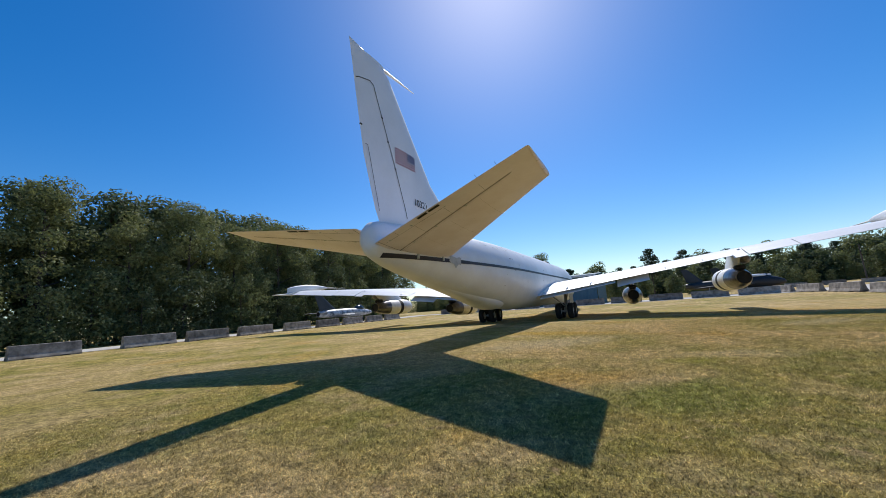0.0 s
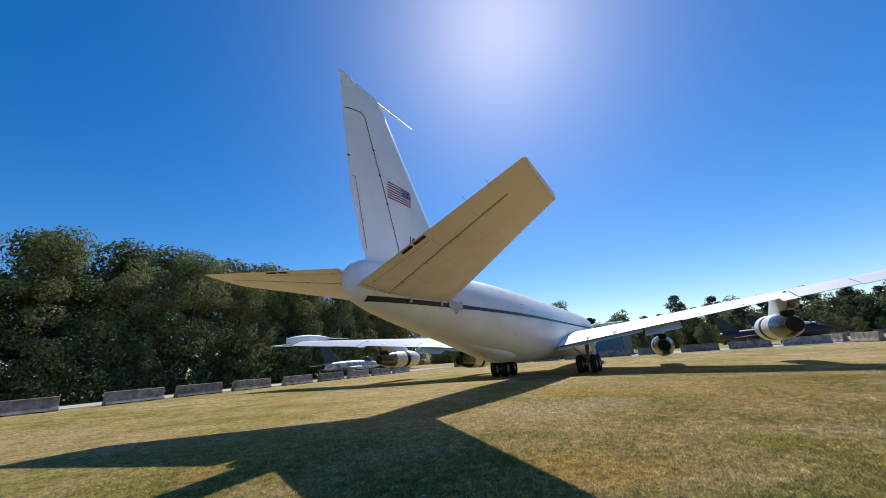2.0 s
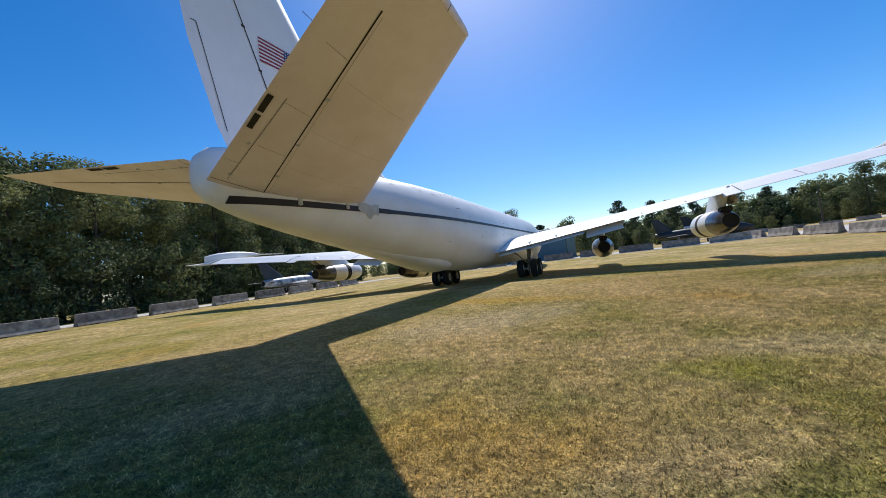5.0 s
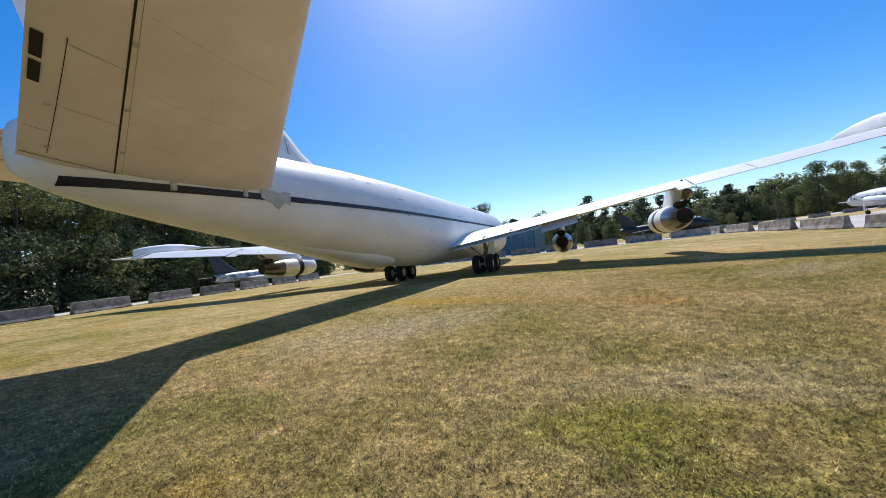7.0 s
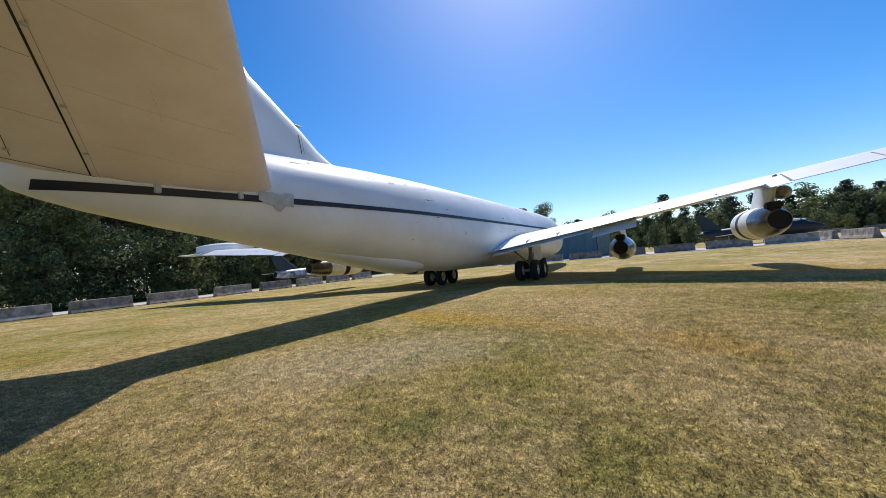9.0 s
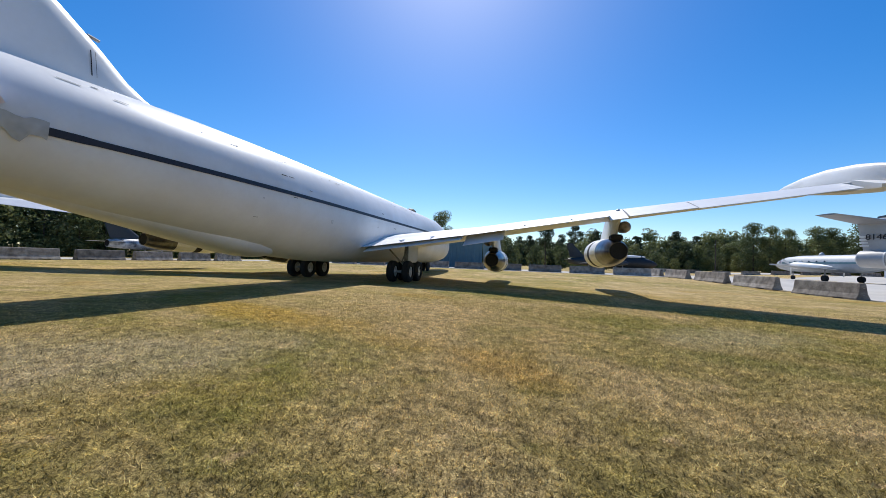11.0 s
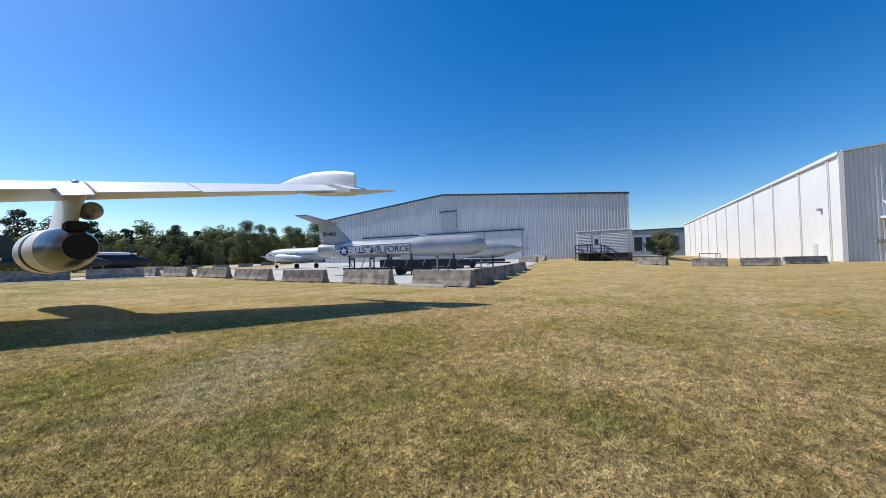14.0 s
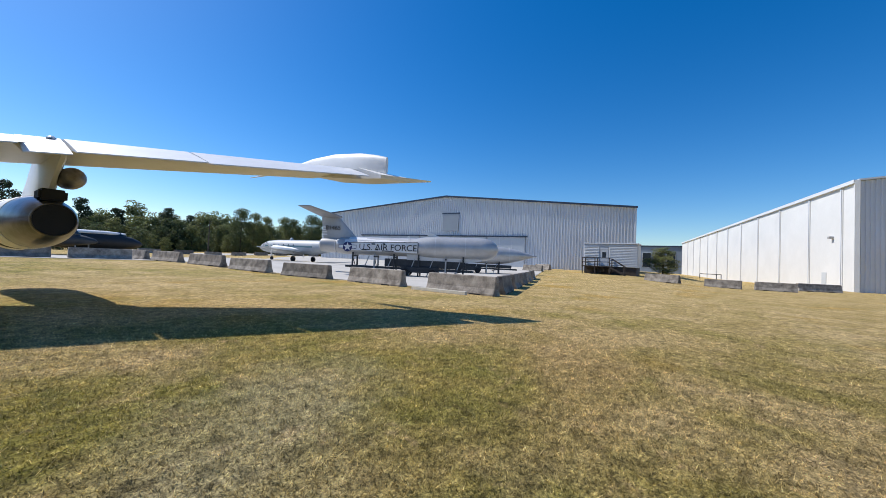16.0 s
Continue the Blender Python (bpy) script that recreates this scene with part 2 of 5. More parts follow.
def loft(rings, closed=True, caps=True, bm=None):
    """Skins rings of points, all with the same count."""
    bm = bm or bmesh.new()
    vs = [[bm.verts.new(p) for p in r] for r in rings]
    n = len(vs[0])
    for a, c in zip(vs, vs[1:]):
        for i in range(n if closed else n - 1):
            j = (i + 1) % n
            bm.faces.new((a[i], a[j], c[j], c[i]))
    if caps:
        bm.faces.new(vs[0][::-1])
        bm.faces.new(vs[-1])
    return bm


def ellipse_ring(c, u, v, a, b, n=32, power=2.0):
    out = []
    for i in range(n):
        t = 2 * math.pi * i / n
        ct, st = math.cos(t), math.sin(t)
        e = 2 / power
        out.append(Vector(c) + Vector(u) * a * math.copysign(abs(ct) ** e, ct) + Vector(v) * b * math.copysign(abs(st) ** e, st))
    return out


def turned(profile, origin, axis, n=32, caps=True, bm=None):
    """A body of revolution: profile rows of (distance along axis, radius)."""
    axis = Vector(axis).normalized()
    u = axis.orthogonal().normalized()
    w = axis.cross(u)
    return loft([ellipse_ring(Vector(origin) + axis * d, u, w, r, r, n) for d, r in profile], caps=caps, bm=bm)


def rod(p, q, r, n=10, r2=None, bm=None):
    p, q = Vector(p), Vector(q)
    return turned([(0, r), ((q - p).length, r2 if r2 is not None else r)], p, q - p, n, bm=bm)


def foil_ring(le, te, thick, n=10, up=Vector((0, 0, 1)), droop=0.0):
    """An aerofoil section from its leading to its trailing edge, thick across."""
    le, te = Vector(le), Vector(te)
    top, bot = [], []
    for i in range(n + 1):
        s = (1 - math.cos(math.pi * i / n)) / 2
        h = 5 * (0.2969 * math.sqrt(s) - 0.126 * s - 0.3516 * s * s + 0.2843 * s ** 3 - 0.1015 * s ** 4)
        p = le.lerp(te, s)
        top.append(p + up * (h * thick * 1.05 + 0.02 * math.sin(math.pi * s) * thick))
        bot.append(p - up * h * thick * 0.95)
    return top[::-1] + bot[1:-1]


def lerp_rows(rows, x):
    for a, c in zip(rows, rows[1:]):
        if a[0] <= x <= c[0]:
            t = (x - a[0]) / (c[0] - a[0])
            return [p + (q - p) * t for p, q in zip(a, c)]
    return list(rows[-1] if x > rows[-1][0] else rows[0])


# ---- ground ----
def ss(t):
    t = min(1.0, max(0.0, t))
    return t * t * (3 - 2 * t)


def gz(x, y):
    """The height of the ground: level round the jet, with a slight rise towards the road, the far barriers and the hangar."""
    side = 0.30 * max(ss((-x - 10) / 13), ss((y - 25) / 16) * ss((60 - x) / 20))
    back = 0.9 * ss((x - 38) / 35) * ss((y - 3) / 12)
    return max(side, back)


bm = bmesh.new()
radii = [0.0, 2, 4, 6, 8, 10, 12, 14, 16, 18, 20, 22, 24, 27, 30, 33, 36, 40, 44, 48, 53, 58, 64, 70, 78, 90, 110, 150, 250, 500, 1500]
rings = []
for r in radii[1:]:
    rings.append([bm.verts.new((8 + r * math.cos(a), 10 + r * math.sin(a), gz(8 + r * math.cos(a), 10 + r * math.sin(a)))) for a in (2 * math.pi * i / 96 for i in range(96))])
mid = bm.verts.new((8, 10, 0))
for i in range(96):
    bm.faces.new((mid, rings[0][i], rings[0][(i + 1) % 96]))
    for a, c in zip(rings, rings[1:]):
        bm.faces.new((a[i], c[i], c[(i + 1) % 96], a[(i + 1) % 96]))
ground = smooth(tagged(part("ground", bm, M_GRASS), "mown grass field, patchy green and straw brown", "ground", kind="structure"), 180)


def sheet(name, corners, lift, mat, label, nx=24, ny=24):
    """A paved area between four corners, laid on the ground."""
    bm = bmesh.new()
    a, b, c, d = [Vector(p) for p in corners]
    grid = []
    for i in range(nx + 1):
        row = []
        for j in range(ny + 1):
            p = a.lerp(b, i / nx).lerp(d.lerp(c, i / nx), j / ny)
            row.append(bm.verts.new((p.x, p.y, gz(p.x, p.y) + lift)))
        grid.append(row)
    for i in range(nx):
        for j in range(ny):
            bm.faces.new((grid[i][j], grid[i + 1][j], grid[i + 1][j + 1], grid[i][j + 1]))
    edge = [e for e in bm.edges if len(e.link_faces) == 1]
    skirt = bmesh.ops.extrude_edge_only(bm, edges=edge)
    for v in skirt["geom"]:
        if isinstance(v, bmesh.types.BMVert):
            v.co.z -= lift + 0.15
    return tagged(part(name, bm, mat), label, "paving", kind="structure")


sheet("pavement_apron", [(26.6, 14.3), (74, 27), (74, 95), (23.5, 52)], 0.03, M_PAVE, "pale concrete apron behind the barriers", 40, 40)
sheet("pavement_far", [(-24, 46), (24, 42.5), (24, 52), (-24, 56)], 0.03, M_PAVE, "pale concrete strip behind the far barriers", 24, 8)
sheet("road", [(-30.5, -60), (-24.6, -60), (-24.6, 52), (-30.5, 52)], 0.03, M_PAVE, "pale concrete road beside the woods", 6, 60)
sheet("pavement_field", [(30, 96), (140, 96), (140, 112), (30, 112)], 0.03, M_PAVE, "pale strip of bare concrete across the field", 30, 4)

# ---- the white four-engined jet ----
FUS = [  # y, top, bottom, half width
    (1.48, 4.15, 3.75, 0.12), (1.55, 4.40, 3.55, 0.30), (1.78, 4.60, 3.34, 0.42), (2.1, 4.68, 3.22, 0.50), (2.7, 4.73, 3.04, 0.64), (4.0, 4.80, 2.76, 0.88),
    (6.0, 4.90, 2.38, 1.16), (8.0, 4.99, 2.02, 1.40), (10.0, 5.06, 1.68, 1.60), (12.0, 5.10, 1.38, 1.73), (14.0, 5.12, 1.14, 1.80),
    (16.0, 5.12, 1.00, 1.83), (18.0, 5.12, 0.96, 1.83), (24.0, 5.10, 0.96, 1.83), (31.0, 5.06, 0.96, 1.83), (34.0, 5.00, 0.98, 1.78),
    (36.5, 4.72, 1.08, 1.58), (38.2, 4.22, 1.25, 1.25), (39.4, 3.58, 1.55, 0.85), (40.2, 2.95, 2.00, 0.40), (40.35, 2.60, 2.30, 0.12)]
WING = [  # x, leading y, trailing y, trailing z, thickness
    (1.2, 29.4, 18.4, 1.84, 1.30), (7.2, 25.2, 18.05, 2.54, 0.86), (12.7, 20.95, 16.0, 3.12, 0.60), (18.55, 16.5, 13.55, 3.64, 0.30)]
STAB = {1: [(0.45, 6.45, 1.42, 3.56, 3.72, 0.46), (6.2, 1.91, -0.39, 4.86, 4.86, 0.18)],  # x, leading y, trailing y, leading z, trailing z, thickness
        -1: [(0.45, 6.45, 1.55, 3.58, 4.40, 0.46), (6.2, 2.45, 0.52, 4.90, 5.08, 0.18)]}
FIN = [  # z, leading y, trailing y, thickness
    (4.3, 9.9, 2.42, 0.50), (4.6, 9.7, 2.34, 0.49), (5.0, 9.45, 2.18, 0.48), (5.15, 9.0, 2.10, 0.48), (5.4, 8.55, 2.03, 0.47), (5.9, 7.95, 1.90, 0.45), (7.1, 6.28, 1.58, 0.41), (9.1, 4.75, 1.32, 0.33), (10.9, 3.42, 1.11, 0.24), (11.15, 3.12, 1.08, 0.18)]
STRIPE_Z = 3.40
UPX = Vector((1, 0, 0))


def fuselage_side(y, z):
    """Half the fuselage's width at a height."""
    _, top, bot, hw = lerp_rows(FUS, y)
    c, h = (top + bot) / 2, (top - bot) / 2
    return hw * max(0.0, 1 - abs((z - c) / h) ** 2.15) ** (1 / 2.15)


def fuselage_ring(y, n=56):
    _, top, bot, hw = lerp_rows(FUS, y)
    return ellipse_ring((0, y, (top + bot) / 2), (1, 0, 0), (0, 0, 1), hw, (top - bot) / 2, n, 2.15)


def wing_ring(row, sx, hinge=0.74, droop=0.0, s0=0.0, s1=1.0, grow=0.0, n=16):
    """A wing section with incidence, and a trailing part that hangs by droop."""
    x, ly, ty, tz, th = row
    chord = ly - ty
    top, bot = [], []
    for i in range(n + 1):
        u = i / n
        s = s0 + (s1 - s0) * ((1 - math.cos(math.pi * u)) / 2 if s0 == 0 else u)
        h = 5 * (0.2969 * math.sqrt(s) - 0.126 * s - 0.3516 * s * s + 0.2843 * s ** 3 - 0.1015 * s ** 4)
        z = tz + (1 - s) * chord * 0.045 + 0.035 * chord * math.sin(math.pi * s)
        if s > hinge:
            z -= (s - hinge) * chord * droop
        top.append(Vector((sx * x, ly - s * chord, z + h * th * 0.55 + grow)))
        bot.append(Vector((sx * x, ly - s * chord, z - h * th * 0.45 - grow)))
    return top[::-1] + (bot if s0 else bot[1:] if s1 < 1 else bot[1:-1])


def wing_row(x):
    return lerp_rows(WING, x)


def flat_patch(rows, mat, name, parent, thick=0.012, label=""):
    """A thin plate that follows a strip of paired points, proud of the surface under it."""
    bm = bmesh.new()
    vs = [[bm.verts.new(p) for p in r] for r in rows]
    for a, c in zip(vs, vs[1:]):
        for i in range(len(a) - 1):
            bm.faces.new((a[i], a[i + 1], c[i + 1], c[i]))
    return part(name, bm, mat, parent, label)


def fin_row(z):
    return lerp_rows(FIN, z)


def fin_half(y, z):
    _, ly, ty, th = fin_row(z)
    s = min(1.0, max(0.001, (ly - y) / (ly - ty)))
    return 5 * (0.2969 * math.sqrt(s) - 0.126 * s - 0.3516 * s * s + 0.2843 * s ** 3 - 0.1015 * s ** 4) * th * 1.06


def letters(text, size, m, mat, name, parent, extrude=0.003, label=""):
    """Words as a thin mesh, upright in the xy plane of m."""
    cu = bpy.data.curves.new("lettering", "FONT")
    cu.body, cu.size, cu.extrude, cu.align_x, cu.align_y = text, size, extrude, "CENTER", "CENTER"
    tmp = bpy.data.objects.new("lettering", cu)
    scene.collection.objects.link(tmp)
    me = bpy.data.meshes.new_from_object(tmp.evaluated_get(bpy.context.evaluated_depsgraph_get()))
    bpy.data.objects.remove(tmp)
    me.transform(m)
    me.materials.clear()
    me.materials.append(mat)
    ob = new(name, me)
    ob.parent = parent
    if label:
        ob["label"] = label
    return ob


def side_frame(x, y, z, u, v):
    """A frame whose x axis is u, y axis v, at a place."""
    u, v = Vector(u).normalized(), Vector(v).normalized()
    w = u.cross(v)
    return Matrix.Translation((x, y, z)) @ Matrix((u, v, w)).transposed().to_4x4()


def build_engine(jet, c, sx, podside):
    """An engine: cowl, black gap ring, mid cowl, dark afterbody, nozzle and the pod beside its pylon. c: the centre of the nozzle's end."""
    c = Vector(c)
    ax = Vector((-sx * 0.036, 1, -0.01))
    cowl = smooth(part("engine_cowl", turned([(3.55, 0.60), (3.57, 0.705), (3.9, 0.735), (4.5, 0.715), (5.0, 0.62), (5.15, 0.54), (5.08, 0.47), (4.8, 0.48)], c, ax, 40, caps=False), M_ENGINE, jet, "pale metal engine cowl"), 40)
    smooth(part("gap_ring", turned([(3.08, 0.60), (3.10, 0.700), (3.56, 0.704), (3.58, 0.60)], c, ax, 40, caps=False), M_SOOT_HOLLOW, cowl, "black gap ring"), 30)
    smooth(part("mid_cowl", turned([(1.68, 0.60), (1.70, 0.668), (2.2, 0.688), (3.09, 0.696), (3.11, 0.60)], c, ax, 40, caps=False), M_ENGINE, cowl, "pale worn mid cowl"), 30)
    smooth(part("afterbody", turned([(0.05, 0.385), (0.25, 0.45), (0.6, 0.535), (1.0, 0.60), (1.4, 0.642), (1.70, 0.660), (1.72, 0.56)], c, ax, 40, caps=False), M_AFTER, cowl, "polished heat-stained metal afterbody"), 30)
    smooth(part("nozzle", turned([(0.35, 0.335), (0.0, 0.355), (-0.03, 0.368), (0.0, 0.385), (0.07, 0.395)], c, ax, 40, caps=False), M_NOZZLE, cowl, "dull bare metal nozzle rim"), 40)
    smooth(part("exhaust_pipe", turned([(0.02, 0.352), (0.9, 0.34), (1.6, 0.33), (1.62, 0.05)], c, ax, 32), M_SOOT_HOLLOW, cowl, "soot-black tailpipe"), 40)
    # the hollow's inner dark is put into the colour, as black
    smooth(part("intake", turned([(5.05, 0.48), (4.3, 0.50), (4.1, 0.12), (4.4, 0.02)], c, ax, 32), M_SOOT_HOLLOW, cowl), 40)
    x = c.x
    row = wing_row(abs(x))
    under = row[3] + 0.25
    rings = []
    for z, y0, y1, w in ((c.z + 0.50, 0.95, 4.6, 0.16), (c.z + 0.68, 0.75, 4.4, 0.15), ((c.z + 0.66 + under) / 2, 0.2, 3.8, 0.13), (under + 0.1, -0.75, 3.0, 0.13)):
        rings.append([Vector((x - w * 0.3, c.y + y0, z)), Vector((x - w, c.y + y0 + 0.5, z)), Vector((x - w, c.y + y1 - 0.5, z)), Vector((x, c.y + y1, z)),
                      Vector((x + w, c.y + y1 - 0.5, z)), Vector((x + w, c.y + y0 + 0.5, z)), Vector((x + w * 0.3, c.y + y0, z))])
    pylon = smooth(part("pylon", loft(rings), M_PAINT, jet), 40)
    part("pylon_root", box_bm(x - 0.24, c.y + 0.30, c.z + 0.46, x + 0.24, c.y + 0.95, c.z + 0.74, 0.05), M_SOOT_HOLLOW, pylon, "sooty dark fairing over the tailpipe")
    px = x + podside * 0.30
    smooth(part("pod", turned([(-0.02, 0.03), (0.0, 0.10), (0.06, 0.19), (0.22, 0.25), (0.5, 0.26), (0.9, 0.22), (1.25, 0.12), (1.4, 0.03)], (px, c.y + 0.12, c.z + 1.07), (0, 1, 0), 24), M_POD, pylon, "rounded weathered outlet pod"), 50)


def build_gear(jet, sx):
    cx, cy = sx * 3.05, 20.75
    truck = part("main_gear", rod((cx, cy, 0.62), (cx, cy + 0.15, 2.0), 0.11, 14), M_GEAR, jet, "grey landing gear leg")
    smooth(truck)
    bm = rod((cx, cy - 0.72, 0.55), (cx, cy + 0.72, 0.55), 0.09, 12)
    for dy in (-0.71, 0.71):
        rod((cx - 0.42, cy + dy, 0.55), (cx + 0.42, cy + dy, 0.55), 0.06, 10, bm=bm)
    smooth(part("truck_beam", bm, M_GEAR, truck))
    bm = rod((cx, cy, 0.8), (cx - sx * 1.0, cy + 0.1, 1.75), 0.05, 8)
    rod((cx, cy + 0.05, 1.0), (cx, cy + 1.3, 1.9), 0.045, 8, bm=bm)
    rod((cx, cy - 0.05, 0.7), (cx, cy - 0.45, 1.15), 0.035, 8, bm=bm)
    rod((cx, cy - 0.45, 1.15), (cx, cy + 0.02, 1.6), 0.035, 8, bm=bm)
    smooth(part("braces", bm, M_GEAR, truck))
    part("gear_door", box_bm(cx + sx * 0.42, cy - 0.75, 1.05, cx + sx * 0.46, cy + 0.75, 1.95, 0.015), M_PAINT, truck, "white gear door")
    for dx in (-0.43, 0.43):
        for dy in (-0.71, 0.71):
            o = (cx + dx - 0.19, cy + dy, 0.565)
            prof = [(0.0, 0.30), (0.0, 0.46), (0.03, 0.53), (0.09, 0.565), (0.29, 0.565), (0.35, 0.53), (0.38, 0.46), (0.38, 0.30)]
            wheel = smooth(part("tyre", turned(prof, o, (1, 0, 0), 36, caps=False), M_RUBBER, truck, "black rubber tyre"), 40)
            for hx, face in ((0.05, -1), (0.33, 1)):
                rim = turned([(hx - face * 0.03, 0.305), (hx, 0.30), (hx + face * 0.02, 0.22), (hx - face * 0.03, 0.17), (hx - face * 0.02, 0.10), (hx + face * 0.05, 0.07), (hx + face * 0.05, 0.01)], o, (1, 0, 0), 24, caps=False)
                smooth(part("rim", rim, M_RIM, truck, "pale painted wheel hub"), 30)


M_NOZZLE = material("dull_nozzle_metal", (0.26, 0.24, 0.22), 0.45, 0.8, var=0.15, scale=4, fine=20)
M_ENGINE = material("worn_pale_cowl", (0.84, 0.83, 0.82), 0.40, 0.12, var=0.05, scale=2.2, fine=14, tint=(0.70, 0.68, 0.66))
M_PODTAN = material("weathered_tan_paint", (0.36, 0.31, 0.27), 0.5, var=0.10, scale=3, fine=15, tint=(0.24, 0.20, 0.17))
M_POD = material("mottled_outlet_metal", (0.34, 0.33, 0.33), 0.38, 0.6, var=0.15, scale=4, fine=18, tint=(0.16, 0.14, 0.13))
M_GEAR = material("grey_gear_paint", (0.42, 0.42, 0.42), 0.5, 0.2, var=0.15, scale=6, fine=30, tint=(0.24, 0.23, 0.22))
M_RIM = material("pale_hub_paint", (0.78, 0.78, 0.77), 0.5, 0.1, var=0.1, scale=8, fine=30, tint=(0.50, 0.49, 0.47))
M_WORN = material("flaked_primer", (0.52, 0.53, 0.52), 0.7, var=0.15, scale=5, fine=20)


def build_jet():
    jet = thing("jet_airplane", "large white four-engined jet airplane with dark stripe, parked on grass", "airplane")
    ys = sorted({r[0] for r in FUS} | {y * 0.5 for y in range(3, 80)})
    body = smooth(part("fuselage", loft([fuselage_ring(y) for y in ys]), M_PAINT, jet), 50)
    for sx in (1, -1):
        rings = []
        for y in np.arange(1.95, 37.0, 0.25):
            w = 0.078 if y < 7 else 0.066
            rings.append([Vector((sx * (fuselage_side(y, z) + 0.022), y, z)) for z in (STRIPE_Z - w, STRIPE_Z, STRIPE_Z + w)])
        smooth(part("stripe", loft(rings, closed=False, caps=False), M_STRIPE, body, "dark blue cheat line"))
    # keel fairing under the aft belly
    rings = []
    for y, w, d in ((2.5, 0.10, -0.10), (4.0, 0.24, 0.00), (6.0, 0.38, 0.06), (8.0, 0.55, 0.12), (10.0, 0.74, 0.24), (11.4, 0.88, 0.34), (12.3, 0.90, 0.36), (13.0, 0.80, 0.24), (13.5, 0.58, 0.02), (13.8, 0.30, -0.25)):
        z = lerp_rows(FUS, y)[2]
        rings.append(ellipse_ring((0, y, z + 0.28), (1, 0, 0), (0, 0, 1), w, 0.28 + d * 0.6, 28, 2.3))
    smooth(part("belly_fairing", loft(rings), M_PAINT, body), 60)
    for y, z, h in ((20.5, 5.11, 0.18), (26.0, 5.08, 0.22)):
        part("blade_antenna", loft([foil_ring((0, y + 0.3, z), (0, y - 0.15, z), 0.05, 5, UPX), foil_ring((0, y + 0.05, z + h), (0, y - 0.15, z + h), 0.03, 5, UPX)]), M_PAINT, body)
    part("dome", turned([(-0.05, 0.5), (0.12, 0.46), (0.26, 0.30), (0.32, 0.05)], (0, 29.5, 5.04), (0, 0, 1), 24), M_BLACKPAINT, body, "black dome antenna")
    rng = random.Random(4)
    for k in range(60):  # flaked patches and small fittings along the side
        y = rng.uniform(6.5, 27)
        z = rng.uniform(2.2, 4.2) if k % 6 == 0 else rng.uniform(4.45, 4.95)
        x = fuselage_side(y, z)
        w, h = rng.uniform(0.02, 0.20), rng.uniform(0.004, 0.020)
        for sx in (1, -1):
            rows = [[Vector((sx * (fuselage_side(y + a, z + b) + 0.016), y + a, z + b)) for b in (-h, h * rng.uniform(0.2, 1))] for a in (-w, 0, w)]
            flat_patch(rows, M_WORN if z > 4.2 else M_SEAM, "fitting", body)
    for y0, z0, w, h in ((15.2, 2.75, 0.10, 0.13), (19.6, 2.9, 0.09, 0.05), (22.4, 2.6, 0.25, 0.02)):
        for sx in (1, -1):
            for za, zb, ya, yb in ((z0, z0 + 0.012, y0, y0 + w), (z0 - h, z0 - h + 0.012, y0, y0 + w), (z0 - h, z0, y0, y0 + 0.012), (z0 - h, z0, y0 + w - 0.012, y0 + w)):
                flat_patch([[Vector((sx * (fuselage_side(y, z) + 0.014), y, z)) for z in (za, zb)] for y in (ya, yb)], M_SEAM, "access_seam", body)

    # fin, rudder line, flag, number and probe
    zs = sorted({r[0] for r in FIN} | set(np.arange(4.5, 11.4, 0.4)))
    fin = smooth(part("fin", loft([foil_ring((0, fin_row(z)[1], z), (0, fin_row(z)[2], z), fin_row(z)[3], 12, UPX) for z in zs]), M_FIN, jet), 40)
    cap = [foil_ring((0, 3.12, 11.15), (0, 1.08, 11.15), 0.18, 10, UPX), foil_ring((0, 2.6, 11.27), (0, 1.05, 11.33), 0.10, 10, UPX), foil_ring((0, 1.9, 11.36), (0, 1.03, 11.45), 0.03, 10, UPX)]
    smooth(part("tip_cap", loft(cap), M_FIN, fin), 40)
    part("tip_probe", rod((0, 2.35, 11.18), (0, 5.36, 11.42), 0.075, 12, 0.016), M_PAINT, fin, "slim white forward probe")
    for sx in (1, -1):
        def on(y, z, lift=0.005): return Vector((sx * (fin_half(y, z) + lift + 0.014), y, z))
        def seam(pts, w=0.012):
            for a, c in zip(pts, pts[1:]):
                rows = []
                n = max(2, int(math.hypot(a[0] - c[0], a[1] - c[1]) / 0.5))
                dy, dz = c[0] - a[0], c[1] - a[1]
                ln = math.hypot(dy, dz)
                for i in range(n + 1):
                    y, z = a[0] + dy * i / n, a[1] + dz * i / n
                    rows.append([on(y - dz / ln * w, z + dy / ln * w), on(y + dz / ln * w, z - dy / ln * w)])
                flat_patch(rows, M_SEAM, "seam", fin)
        seam([(1.30, 9.95), (1.42, 10.02), (2.02, 10.16), (2.20, 10.05), (2.38, 9.5), (3.85, 5.45), (3.95, 5.1)], 0.016)
        seam([(1.66, 7.50), (1.78, 7.50), (2.30, 5.12)], 0.009)
        seam([(7.62, 5.16), (7.60, 5.75)], 0.012)
        seam([(7.72, 5.16), (7.70, 5.75)], 0.004)
        part("fin_antenna", rod((sx * 0.02, 7.62, 6.14), (sx * 0.02, 7.86, 6.12), 0.03, 8), M_GEAR, fin, "small grey probe on the fin")
        for y, z in ((2.62, 8.9), (2.92, 8.0), (3.30, 7.0), (1.50, 8.2)):
            part("hinge_fitting", box_bm(sx * fin_half(y, z) - 0.02, y - 0.05, z - 0.03, sx * fin_half(y, z) + 0.02, y + 0.05, z + 0.03, 0.008), M_SEAM, fin)
        # flag: thirteen stripes and a canton at the forward end
        y0, y1, z0, z1 = 3.30, 4.68, 7.27, 7.93
        h = (z1 - z0) / 13
